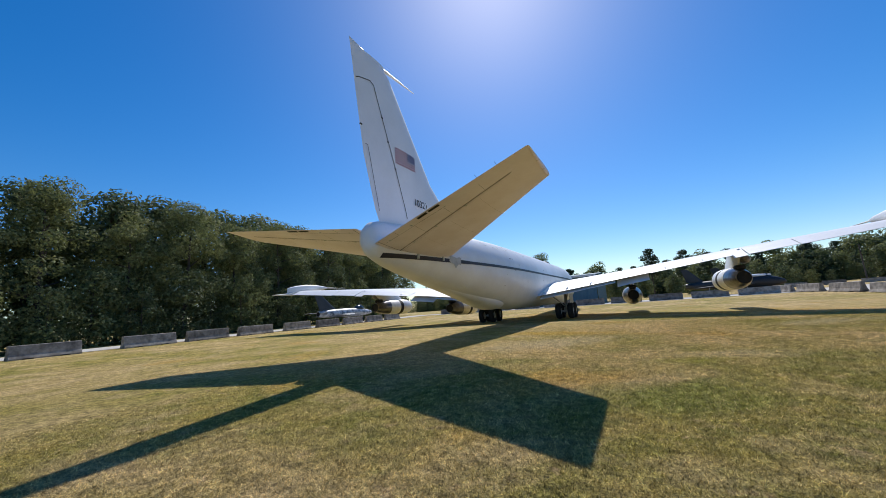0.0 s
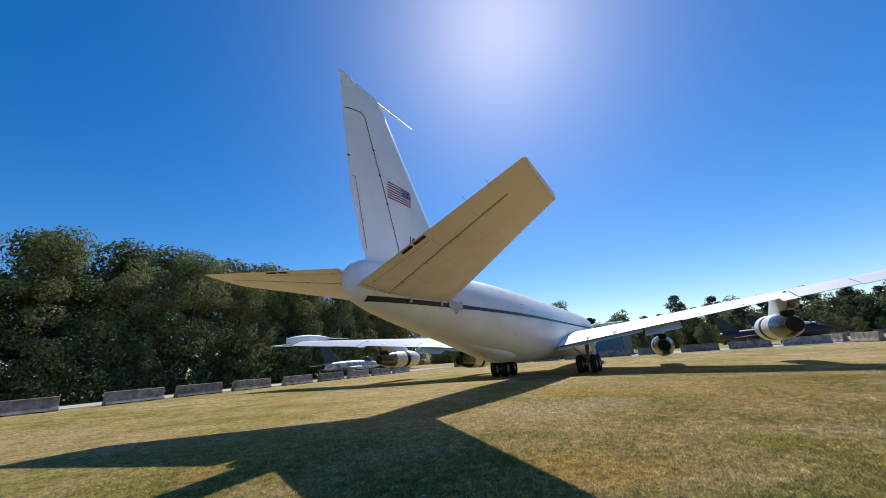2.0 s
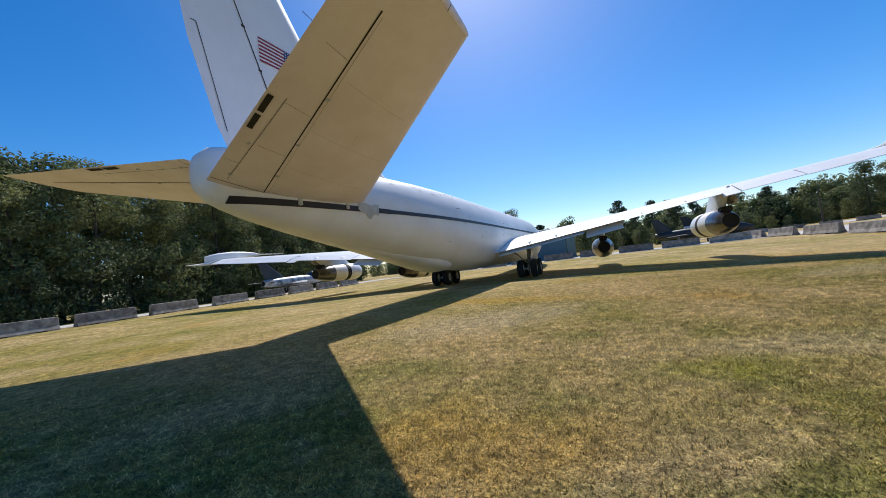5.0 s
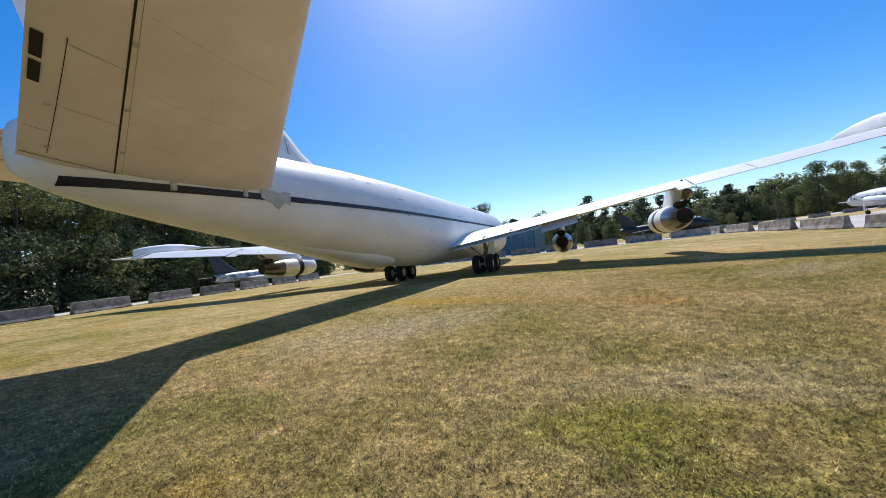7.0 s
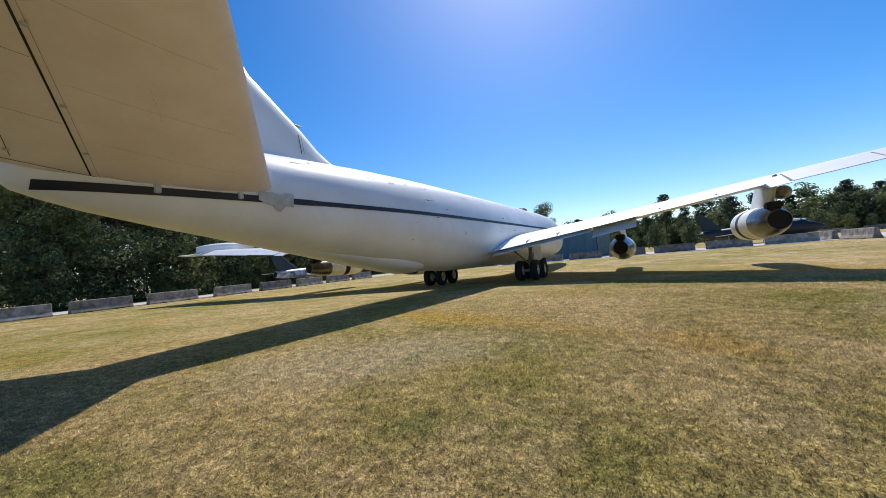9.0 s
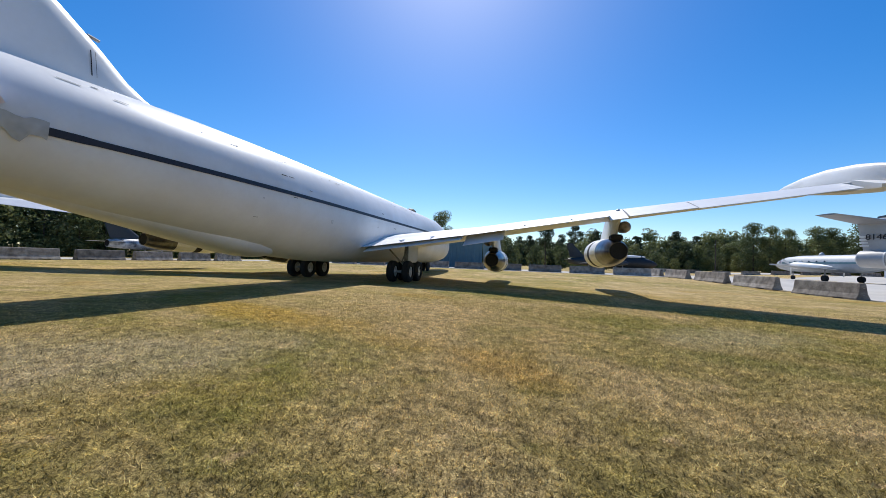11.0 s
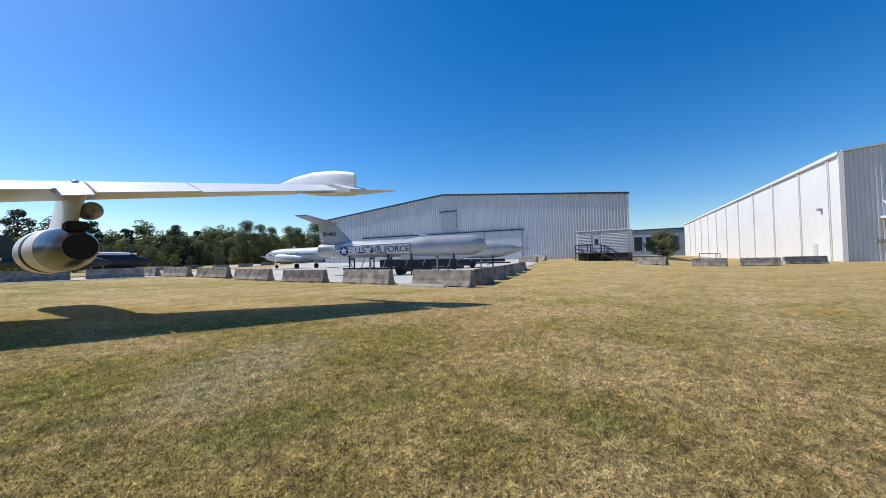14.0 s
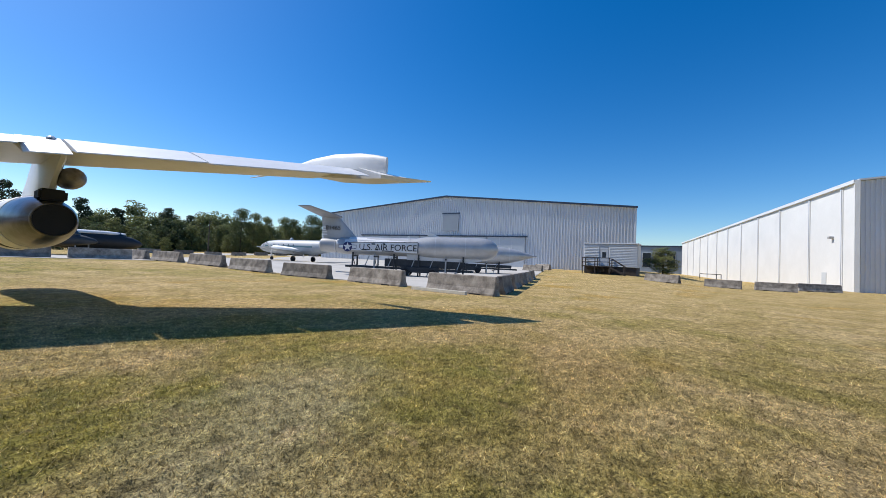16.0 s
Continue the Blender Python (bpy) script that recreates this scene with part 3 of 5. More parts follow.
        flag = flat_patch([[on(y, z, 0.004) for z in np.linspace(z0, z1, 5)] for y in np.linspace(y0, y1, 9)], M_WHITEWALL, "flag", fin, label="red, white and blue striped flag marking")
        for k in range(0, 13, 2):
            flat_patch([[on(y, z0 + k * h, 0.008), on(y, z0 + (k + 1) * h, 0.008)] for y in np.linspace(y0, y1, 9)], M_RED, "stripe", flag)
        flat_patch([[on(y, z, 0.011) for z in np.linspace(z0 + 6 * h, z1, 4)] for y in np.linspace(y1 - 0.58, y1, 5)], M_NAVY, "canton", flag)
        for r in range(5):
            for q in range(6):
                cy, cz = y1 - 0.53 + q * 0.095, z0 + 6 * h + 0.045 + r * 0.068
                part("star", loft([[on(cy + 0.02 * math.cos(t), cz + 0.02 * math.sin(t), 0.013) for t in np.arange(5) * 2 * math.pi / 5], [on(cy + 0.019 * math.cos(t), cz + 0.019 * math.sin(t), 0.015) for t in np.arange(5) * 2 * math.pi / 5]]), M_WHITEWALL, flag)
        yy, zz = 4.98, 5.88
        letters("10327", 0.44, side_frame(sx * (fin_half(yy, zz) + 0.022), yy, zz, (0, sx, 0), (sx * -0.03, 0, 1)), M_BLACKPAINT, "number", fin)

    for sx in (1, -1):
        # wings, with the trailing edge split into flap, gate, outboard flap and aileron
        wing = smooth(part("wing", loft([wing_ring(wing_row(x), sx, droop=0.05) for x in (1.2, 3.0, 5.0, 7.2, 9.0, 11.0, 12.7)]), M_PAINT, jet), 40)
        smooth(part("outer_wing", loft([wing_ring(wing_row(x), sx, s1=0.745) for x in (12.7, 14.5, 16.5, 18.0, 18.55)]), M_PAINT, wing), 40)
        for name, xa, xb, s0, droop, lab in (("flap", 1.75, 6.75, 0.80, 0.16, "white inboard flap"), ("exhaust_gate", 6.85, 8.7, 0.77, 0.30, "white exhaust gate"), ("flap", 8.8, 12.6, 0.86, 0.10, "white outboard flap"), ("fixed_trailing_edge", 12.66, 13.22, 0.76, 0.17, ""), ("fixed_trailing_edge", 13.26, 15.05, 0.76, 0.13, ""), ("aileron", 15.1, 18.3, 0.76, 0.15, "white aileron")):
            rr = [wing_ring(wing_row(x), sx, hinge=s0, droop=droop, s0=s0, s1=1.015, grow=0.012, n=6) for x in np.linspace(xa, xb, 5)]
            smooth(part(name, loft(rr), M_PAINT, wing, lab), 40)
        for x in (3.6, 5.2, 9.6, 11.4):  # flap track fairings
            r = wing_row(x)
            z = r[3] + 0.02
            smooth(part("flap_track_fairing", turned([(0, 0.02), (0.3, 0.07), (1.1, 0.10), (2.0, 0.08), (2.6, 0.02)], (sx * x, r[2] + 0.15, z), (0, 1, 0.05), 14), M_PAINT, wing), 60)
        # tip: rear spike, fairing on top, forward probe
        tip = [[Vector((sx * x, y, z)) for x, y, z in ring] for ring in (
            [(18.5, 16.4, 3.80), (18.5, 14.3, 3.84), (18.5, 13.4, 3.56), (18.5, 13.4, 3.46), (18.5, 14.5, 3.55)],
            [(19.1, 15.6, 3.66), (19.1, 13.8, 3.68), (19.1, 13.0, 3.56), (19.1, 13.1, 3.47), (19.1, 14.3, 3.50)],
            [(19.75, 13.6, 3.62), (19.75, 13.2, 3.63), (19.8, 12.72, 3.60), (19.8, 12.76, 3.57), (19.75, 13.3, 3.59)])]
        smooth(part("wing_tip", loft(tip), M_PAINT, wing), 40)
        fair = []
        for y, top, low, w in ((18.2, 4.22, 4.14, 0.04), (17.6, 4.34, 4.02, 0.12), (16.6, 4.44, 3.85, 0.18), (15.6, 4.45, 3.72, 0.20), (14.5, 4.34, 3.64, 0.18), (13.9, 4.22, 3.62, 0.13), (13.5, 4.11, 3.63, 0.05)):
            fair.append(ellipse_ring((sx * 18.8, y, (top + low) / 2), (1, 0, 0), (0, 0, 1), w, (top - low) / 2, 18, 2.6))
        smooth(part("tip_fairing", loft(fair), M_PAINT, wing, "white rounded antenna fairing"), 50)
        part("tip_probe", rod((sx * 18.8, 17.9, 4.18), (sx * 18.8, 20.6, 4.20), 0.05, 12, 0.015), M_PAINT, wing, "slim white probe")
        part("wing_fitting", turned([(0, 0.08), (0.03, 0.07), (0.06, 0.03)], (sx * 13.1, 16.9, wing_row(13.1)[3] + 0.22), (0, 0, 1), 12), M_GREYPAINT, wing)

        # tailplane with elevator gap, tab and static wicks
        rows_of = STAB[sx]
        def le(r): return Vector((sx * r[0], r[1], r[3]))
        def te(r): return Vector((sx * r[0], r[2], r[4]))
        stab = smooth(part("tailplane", loft([foil_ring(le(r), te(r), r[5], 12) for r in (lerp_rows(rows_of, x) for x in (0.45, 2, 4, 5.3, 6.2))]), M_PAINT_LOW, jet, "pale tailplane"), 40)
        tip_row = lerp_rows(rows_of, 6.2)
        a, c = le(tip_row), te(tip_row)
        tip_rings = [foil_ring(a.lerp(c, f0) + Vector((sx * dx, 0, 0)), a.lerp(c, f1) + Vector((sx * dx, 0, 0)), th, 12) for dx, f0, f1, th in ((0.004, 0.0, 1.0, 0.18), (0.03, 0.01, 0.998, 0.15), (0.05, 0.06, 0.99, 0.10), (0.06, 0.15, 0.97, 0.04))]
        smooth(part("tip_cap", loft(tip_rings), M_PAINT_LOW, stab), 60)
        def lower(x, share, lift=0.006):
            r = lerp_rows(rows_of, x)
            h = 5 * (0.2969 * math.sqrt(share) - 0.126 * share - 0.3516 * share ** 2 + 0.2843 * share ** 3 - 0.1015 * share ** 4) * r[5]
            return le(r).lerp(te(r), share) - Vector((0, 0, h * 0.95 + lift))
        def groove(a, c, w=0.012, mat=M_SEAM, name="seam", n=8, lift=0.006):
            rows = []
            for i in range(n + 1):
                x, sh = a[0] + (c[0] - a[0]) * i / n, a[1] + (c[1] - a[1]) * i / n
                ch = lerp_rows(rows_of, x)
                cc = ch[1] - ch[2]
                if abs(c[0] - a[0]) > 0.3:
                    rows.append([lower(x, sh - w / cc, lift), lower(x, sh + w / cc, lift)])
                else:
                    rows.append([lower(x - w, sh, lift), lower(x + w, sh, lift)])
            flat_patch(rows, mat, name, stab)
        groove((0.62, 0.742), (5.55, 0.742), 0.014, n=16)
        groove((0.62, 0.718), (5.50, 0.718), 0.0035, M_PODTAN, n=16)
        groove((0.62, 0.725), (0.62, 0.995), 0.008)
        groove((0.75, 0.930), (3.5, 0.905), 0.005)
        groove((1.42, 0.93), (1.42, 0.99), 0.004)
        groove((0.72, 0.10), (0.72, 0.70), 0.006, M_PODTAN)
        for x0 in (1.85, 3.1, 4.4):
            groove((x0, 0.12), (x0, 0.69), 0.0022, M_PODTAN)
            groove((x0 + 0.3, 0.75), (x0 + 0.3, 0.9), 0.003)
        for xa, xb in ((1.92, 2.05), (2.50, 2.90), (2.97, 3.40), (1.35, 1.43)):
            groove((xa, 0.974), (xb, 0.974), 0.055, M_SEAM, "tab_horn", 3, 0.012)
        rw = random.Random(8)
        for k in range(46):  # scuffed rivet row
            x = 0.85 + k * 0.062 + rw.uniform(-0.012, 0.012)
            groove((x, 0.425 + rw.uniform(-0.003, 0.003)), (x + rw.uniform(0.012, 0.035), 0.425), rw.uniform(0.004, 0.014), M_PRIMER if k < 30 and k % 4 else M_PODTAN, "scuff", 1, 0.010)
        for k in range(30):  # chips and dirt along the hinge gap
            x = rw.uniform(0.7, 5.3)
            sh = 0.742 + rw.choice((-0.012, 0.0, 0.006, 0.012))
            groove((x, sh), (x + rw.uniform(0.02, 0.07), sh), rw.uniform(0.006, 0.026), M_SEAM if k % 3 else M_WORN, "chip", 1, 0.013)
        for k in range(26):  # small fasteners and scabs on the elevator
            x, sh = rw.uniform(0.75, 5.2), rw.uniform(0.75, 0.97)
            groove((x, sh), (x + rw.uniform(0.01, 0.03), sh), rw.uniform(0.003, 0.010), M_SEAM if k % 2 else M_PODTAN, "chip", 1, 0.012)
        for x, sh in ((1.4, 0.725), (2.6, 0.725), (3.9, 0.725), (0.95, 0.93), (2.1, 0.94)):
            p = lower(x, sh)
            part("hinge_fitting", box_bm(p.x - 0.035, p.y - 0.035, p.z - 0.012, p.x + 0.035, p.y + 0.035, p.z + 0.015, 0.008), M_WORN, stab)
        for x, sh in ((6.2, 0.35), (6.2, 0.62), (4.8, 1.0), (5.4, 1.0)):
            p = lower(x, sh)
            part("static_wick", rod(p, p + Vector((sx * 0.10, -0.12, -0.02)) if x > 6 else p + Vector((0, -0.16, 0.03)), 0.004, 6), M_SEAM, stab)
        x = fuselage_side(6.6, 3.55)
        rows = [[Vector((sx * (fuselage_side(y, z) + 0.034), y, z)) for z in np.linspace(3.34 - b, 3.60 - b * 0.3, 4)] for y, b in ((5.55, -0.04), (5.75, 0.05), (5.9, 0.06), (6.02, 0.20), (6.12, 0.24), (6.22, 0.08), (6.36, 0.07), (6.45, 0.12))]
        flat_patch(rows, M_WORN, "root_patch", body, label="flaked grey patch at the tailplane root")
        for y in (3.6, 5.15):
            part("root_bracket", box_bm(sx * (fuselage_side(y, 3.5) - 0.03) - 0.05, y - 0.06, 3.36, sx * (fuselage_side(y, 3.5) - 0.03) + 0.07, y + 0.06, 3.58, 0.015), M_WORN, body)

        build_gear(jet, sx)
        build_engine(jet, (sx * 13.5, 18.75, 1.90), sx, sx)
        build_engine(jet, (sx * 7.65, 22.3, 1.34), sx, -sx)
    # nose gear
    leg = smooth(part("nose_gear", rod((0, 34.2, 0.5), (0, 34.3, 1.3), 0.09, 12), M_GEAR, jet, "grey nose gear leg"))
    zg = gz(0, 34.2)
    for dx in (-0.32, 0.10):
        smooth(part("tyre", turned([(0, 0.2), (0, 0.38), (0.05, 0.45), (0.17, 0.45), (0.22, 0.38), (0.22, 0.2)], (dx, 34.2, zg + 0.45), (1, 0, 0), 28), M_RUBBER, leg, "black rubber tyre"), 40)
    return jet


M_FIN = material("cool_white_fin_paint", (0.72, 0.74, 0.74), 0.42, var=0.03, scale=0.6, fine=9, tint=(0.66, 0.68, 0.68))
M_PRIMER = material("bare_primer_scuff", (0.72, 0.68, 0.58), 0.6, var=0.1)
jet = build_jet()

# ---- concrete barriers ----
def build_barrier(label):
    """A precast barrier 3.8 m long, lying along y, with flared foot."""
    ob = thing("concrete_barrier", label, "barrier", group="concrete barriers")
    prof = [(-0.31, 0.0), (-0.31, 0.09), (-0.20, 0.32), (-0.125, 0.80), (-0.10, 0.83), (0.10, 0.83), (0.125, 0.80), (0.20, 0.32), (0.31, 0.09), (0.31, 0.0)]
    rings = []
    for y in (-1.9, -1.87, -0.95, 0.0, 0.95, 1.87, 1.9):
        k = 0.97 if abs(y) > 1.88 else 1.0
        rings.append([Vector((x * k, y, z * (1 if z == 0 else k))) for x, z in prof])
    bm = loft(rings)
    body = part("body", bm, M_CONCRETE, ob)
    for y in (-0.95, 0.95):
        # slots are black blocks: the dark of an opening put into colour
        part("drain_slot", box_bm(-0.316, y - 0.28, 0.002, 0.316, y + 0.28, 0.07), M_SOOT_HOLLOW, ob, "dark drain slot")
    for z in (0.25, 0.6):
        for s in (-1, 1):
            part("loop", rod((0.0, s * 1.89, z), (0.0, s * 1.97, z), 0.015, 6), M_GEAR, ob)
    return ob


barrier = None


def put_barrier(p, q, label="grey stained concrete road barrier on the grass"):
    """A barrier between two ends on the ground."""
    global barrier
    p, q = Vector((*p, 0)), Vector((*q, 0))
    c = (p + q) / 2
    a = math.atan2(-(q - p).x, (q - p).y)
    m = Matrix.Translation((c.x, c.y, gz(c.x, c.y) - 0.015)) @ Matrix.Rotation(a, 4, "Z") @ Matrix.Diagonal((1, (q - p).length / 3.8, 1, 1))
    if barrier is None:
        barrier = build_barrier(label)
        barrier.matrix_world = m
        return barrier
    ob = copy_thing(barrier, Matrix.Identity(4))
    ob.matrix_basis = m
    ob["label"] = label
    return ob


for p, q in (((25.65, 13.4), (25.7, 16.95)), ((25.7, 18.6), (25.65, 22.4)), ((25.5, 24.1), (25.0, 27.9)), ((24.8, 29.3), (24.3, 33.2)), ((24.2, 34.2), (23.7, 38.3)), ((23.5, 39.6), (23.0, 43.6)), ((22.8, 44.6), (22.2, 48.4))):
    put_barrier(p, q)
for k in range(5):  # the row that turns away from the corner
    a = Vector((26.6, 13.75)).lerp(Vector((47.0, 19.7)), k / 5)
    b = Vector((26.6, 13.75)).lerp(Vector((47.0, 19.7)), (k + 0.70) / 5)
    put_barrier(a, b, "dark stained concrete barrier beside the apron")
for p, q in (((59, 23.0), (60, 26.0)), ((64, 23.6), (66, 26.4)), ((56.9, 10.75), (55.0, 7.6)), ((57.5, 5.5), (57.0, 2.6)), ((57.4, 1.6), (57.6, -1.4)), ((63.5, -2.4), (65.5, -6.0))):
    put_barrier(p, q, "grey concrete barrier on the grass before the buildings")
for ya, yb in [(-1.2, 1.9), (4.0, 7.25), (8.05, 11.3), (12.25, 15.6), (17.0, 20.2)] + [(21.2 + 4.1 * k, 24.5 + 4.1 * k) for k in range(4)]:  # along the road by the woods
    put_barrier((-23.6, ya), (-23.65, yb), "low grey concrete barrier along the road")
for k in range(10):  # beyond the nose
    x = -22 + 4.45 * k
    y = 45.9 - 0.07 * (x + 3)
    put_barrier((x, y), (x + 3.6, y - 0.25), "dark concrete barrier before the far strip")
for k in range(14):  # far off across the field
    put_barrier((34 + 6 * k, 88 + 1.4 * k), (37.6 + 6 * k, 88.8 + 1.4 * k), "far pale concrete barrier in the field")


# ---- hangar, white hall, trailer, blue buildings ----
def ribbed_wall(name, p, q, heights, base, mat, parent, pitch=0.9, depth=0.09, label="", z_low=None):
    """A wall of ribbed steel sheet from p to q; heights: rows of (share, height above base)."""
    p, q = Vector((*p, 0)), Vector((*q, 0))
    d = (q - p)
    n = max(2, int(d.length / pitch))
    u = d.normalized()
    out = Vector((u.y, -u.x, 0))
    bm = bmesh.new()
    prev = None
    for i in range(n):
        for f, k in ((0.0, 0), (0.52, 0), (0.62, 1), (0.90, 1)):
            s = (i + f) / n
            h = lerp_rows(heights, s)[1]
            lo = z_low(s) if z_low else 0.0
            c = p + d * s + out * depth * k
            cur = (bm.verts.new((c.x, c.y, base + lo)), bm.verts.new((c.x, c.y, base + h)))
            if prev:
                bm.faces.new((prev[0], cur[0], cur[1], prev[1]))
            prev = cur
    return part(name, bm, mat, parent, label)


def slab(name, p, q, z0, z1, thick, mat, parent, label="", lift=0.0):
    """An upright plate between two plan points; lift moves it out to the right of p to q."""
    p, q = Vector((*p, 0)), Vector((*q, 0))
    u = (q - p).normalized()
    o = Vector((u.y, -u.x, 0))
    a, b = p + o * lift, q + o * lift
    rings = [[v + Vector((0, 0, z0)), v + o * thick + Vector((0, 0, z0)), v + o * thick + Vector((0, 0, z1)), v + Vector((0, 0, z1))] for v in (a, b)]
    return part(name, loft(rings), mat, parent, label)


M_PANELGREY = material("mid_grey_panel", (0.33, 0.36, 0.39), 0.55, var=0.04, scale=0.5, fine=4)


def build_hangar():
    """Built along its own y axis from the near corner, then turned into place."""
    b, W = 0.0, 67.3
    hg = thing("hangar", "long pale grey corrugated steel hangar with sliding doors", "hangar", Matrix.Translation((75.6, 14.0, 0.6)) @ Matrix.Rotation(radians(7.0), 4, "Z"))
    H = [(0.0, 10.6), (0.5, 13.6), (1.0, 10.6)]
    ribbed_wall("gable_wall", (0, W), (0, 0), H, b, M_SHED, hg, 0.46, 0.17)
    ribbed_wall("side_wall", (0, 0), (60, 3), [(0, 10.6), (1, 10.6)], b, M_SHED, hg, 0.95, 0.14)
    bm = bmesh.new()
    for ya, yb, za, zb in ((-0.2, W / 2, 10.55, 13.65), (W / 2, W + 0.5, 13.65, 10.55)):
        loft([[Vector((xx, ya + (3 if xx > 0 and ya < 0 else 0), b + za)), Vector((xx, yb, b + zb)), Vector((xx, yb, b + zb + 0.2)), Vector((xx, ya + (3 if xx > 0 and ya < 0 else 0), b + za + 0.2))] for xx in (-0.35, 60)], bm=bm)
    part("roof", bm, M_SHED, hg)
    for ya, yb, za, zb in ((-0.25, W / 2, 10.5, 13.6), (W / 2, W + 0.55, 13.6, 10.5)):
        rings = [[Vector((-0.50, yy, b + zz)), Vector((-0.36, yy, b + zz)), Vector((-0.36, yy, b + zz + 0.30)), Vector((-0.50, yy, b + zz + 0.30))] for yy, zz in ((ya, za), (yb, zb))]
        part("roof_trim", loft(rings), M_TRIM, hg, "dark blue roof edge")
    part("corner_trim", box_bm(-0.22, -0.12, b, -0.02, 0.14, b + 10.6, 0.02), M_SHED, hg)
    for k in range(5):
        ya, yb = 17.4 + 7.4 * k, 24.6 + 7.4 * k
        d = part("door", box_bm(-0.36, ya, b - 0.3, -0.20, yb, b + 5.7, 0.02), M_DOORGREY, hg, "pale grey sliding door leaf")
        for f in (0.33, 0.66):
            part("door_rib", box_bm(-0.385, ya + (yb - ya) * f - 0.03, b, -0.355, ya + (yb - ya) * f + 0.03, b + 5.65, 0.008), M_SHED, d)
    part("door_rail", box_bm(-0.55, 17.0, b + 5.7, -0.12, 54.8, b + 5.92, 0.03), M_TRIM, hg, "dark door rail")
    part("upper_panel", box_bm(-0.30, 30.7, b + 6.8, -0.12, 34.2, b + 10.2, 0.02), M_PANELGREY, hg, "grey upper panel")
    part("panel_frame", box_bm(-0.34, 30.5, b + 10.2, -0.10, 34.4, b + 10.4, 0.02), M_TRIM, hg)
    return hg


M_DOORGREY = material("grey_door_paint", (0.50, 0.53, 0.56), 0.55, var=0.04, scale=0.3, fine=3)
build_hangar()


def build_white_hall():
    hall = thing("white_hall", "tall white panelled hall with ribbed steel gable", "building")
    c, f = Vector((74.0, -9.3)), Vector((185.0, 9.6))
    b, H = -0.05, 13.1
    seams = [0.0] + [0.0085 + 0.0885 * k for k in range(1, 11)] + [1.0]
    u0 = (f - c).normalized()
    for s0, s1 in zip(seams, seams[1:]):
        p, q = c.lerp(f, s0) + u0 * 0.05, c.lerp(f, s1) - u0 * 0.05
        slab("panel", q, p, b, H - 0.25, 0.12, M_WHITEWALL, hall)
    for s1 in [0.0249] + seams[1:-1]:
        r = c.lerp(f, s1)
        slab("column", r + u0 * 0.11, r - u0 * 0.11, b, H - 0.2, 0.20, M_SHED, hall, "grey column strip", 0.06)
        slab("downpipe", r - u0 * 0.20, r - u0 * 0.34, b, H - 0.3, 0.10, M_WHITEWALL, hall, "white downpipe", 0.13)
    slab("roof_trim", f, c - (f - c).normalized() * 0.25, H - 0.30, H + 0.12, 0.42, M_SHED, hall, "pale gutter", 0.02)
    g = c + Vector((0.168, -0.986)) * 34
    e = c + Vector((0.168, -0.986)) * 68
    ribbed_wall("gable_wall", (c.x, c.y), (g.x, g.y), [(0, H), (1, H + 3.4)], b, M_SHED, hall, 0.42, 0.13)
    ribbed_wall("gable_wall", (g.x, g.y), (e.x, e.y), [(0, H + 3.4), (1, H)], b, M_SHED, hall, 0.42, 0.13)
    part("corner_trim", rod((c.x - 0.10, c.y + 0.06, b), (c.x - 0.10, c.y + 0.06, H), 0.32, 4), M_WHITEWALL, hall, "white corner post")
    bm = bmesh.new()
    u = (f - c)
    back = c + Vector((0.168, -0.986)) * 68
    for a1, a2, h1, h2 in ((c, g, H, H + 3.4), (g, back, H + 3.4, H)):
        loft([[Vector((*(v + w), z)) for v, z in ((a1, h1), (a2, h2), (a2, h2 + 0.2), (a1, h1 + 0.2))] for w in (Vector((-0.3, -0.05)), u)], bm=bm)
    part("roof", bm, M_SHED, hall)
    # gable door under a small canopy, wall lamp, side door
    d = Vector((0.168, -0.986))
    o = Vector((-0.986, -0.168))
    p = c + d * 4.6
    part("canopy", loft([[Vector((*(p + d * a + o * w), z)) for w, z in ((0.1, 5.0), (2.6, 4.75), (2.6, 4.95), (0.1, 5.25))] for a in (-1.6, 4.0)]), M_SHED, hall, "grey sloping canopy")
    for a in (-1.3, 3.6):
        part("canopy_strut", rod(Vector((*(p + d * a + o * 2.5), 4.9)), Vector((*(p + d * a + o * 0.2), 7.0)), 0.06, 8), M_SHED, hall)
    slab("gable_panel", p - d * 1.2, p + d * 3.6, b, 4.6, 0.1, M_WHITEWALL, hall, "white entry panel", 0.2)
    slab("gable_door", p + d * 0.2, p + d * 1.5, b, 2.3, 0.08, M_GLASS, hall, "dark glazed door", 0.32)
    q = c.lerp(f, 0.055)
    slab("side_door", q + u.normalized() * 1.1, q, b, 2.25, 0.05, M_DOORGREY, hall, "pale side door", 0.13)
    q = c.lerp(f, 0.04)
    slab("wall_lamp", q + u.normalized() * 0.5, q, 6.6, 6.9, 0.45, M_GEAR, hall, "small grey wall lamp", 0.12)
    slab("wall_lamp", c + d * 2.4, c + d * 3.2, 2.1, 2.5, 0.25, M_GEAR, hall, "small grey meter box", 0.18)
    return hall


build_white_hall()


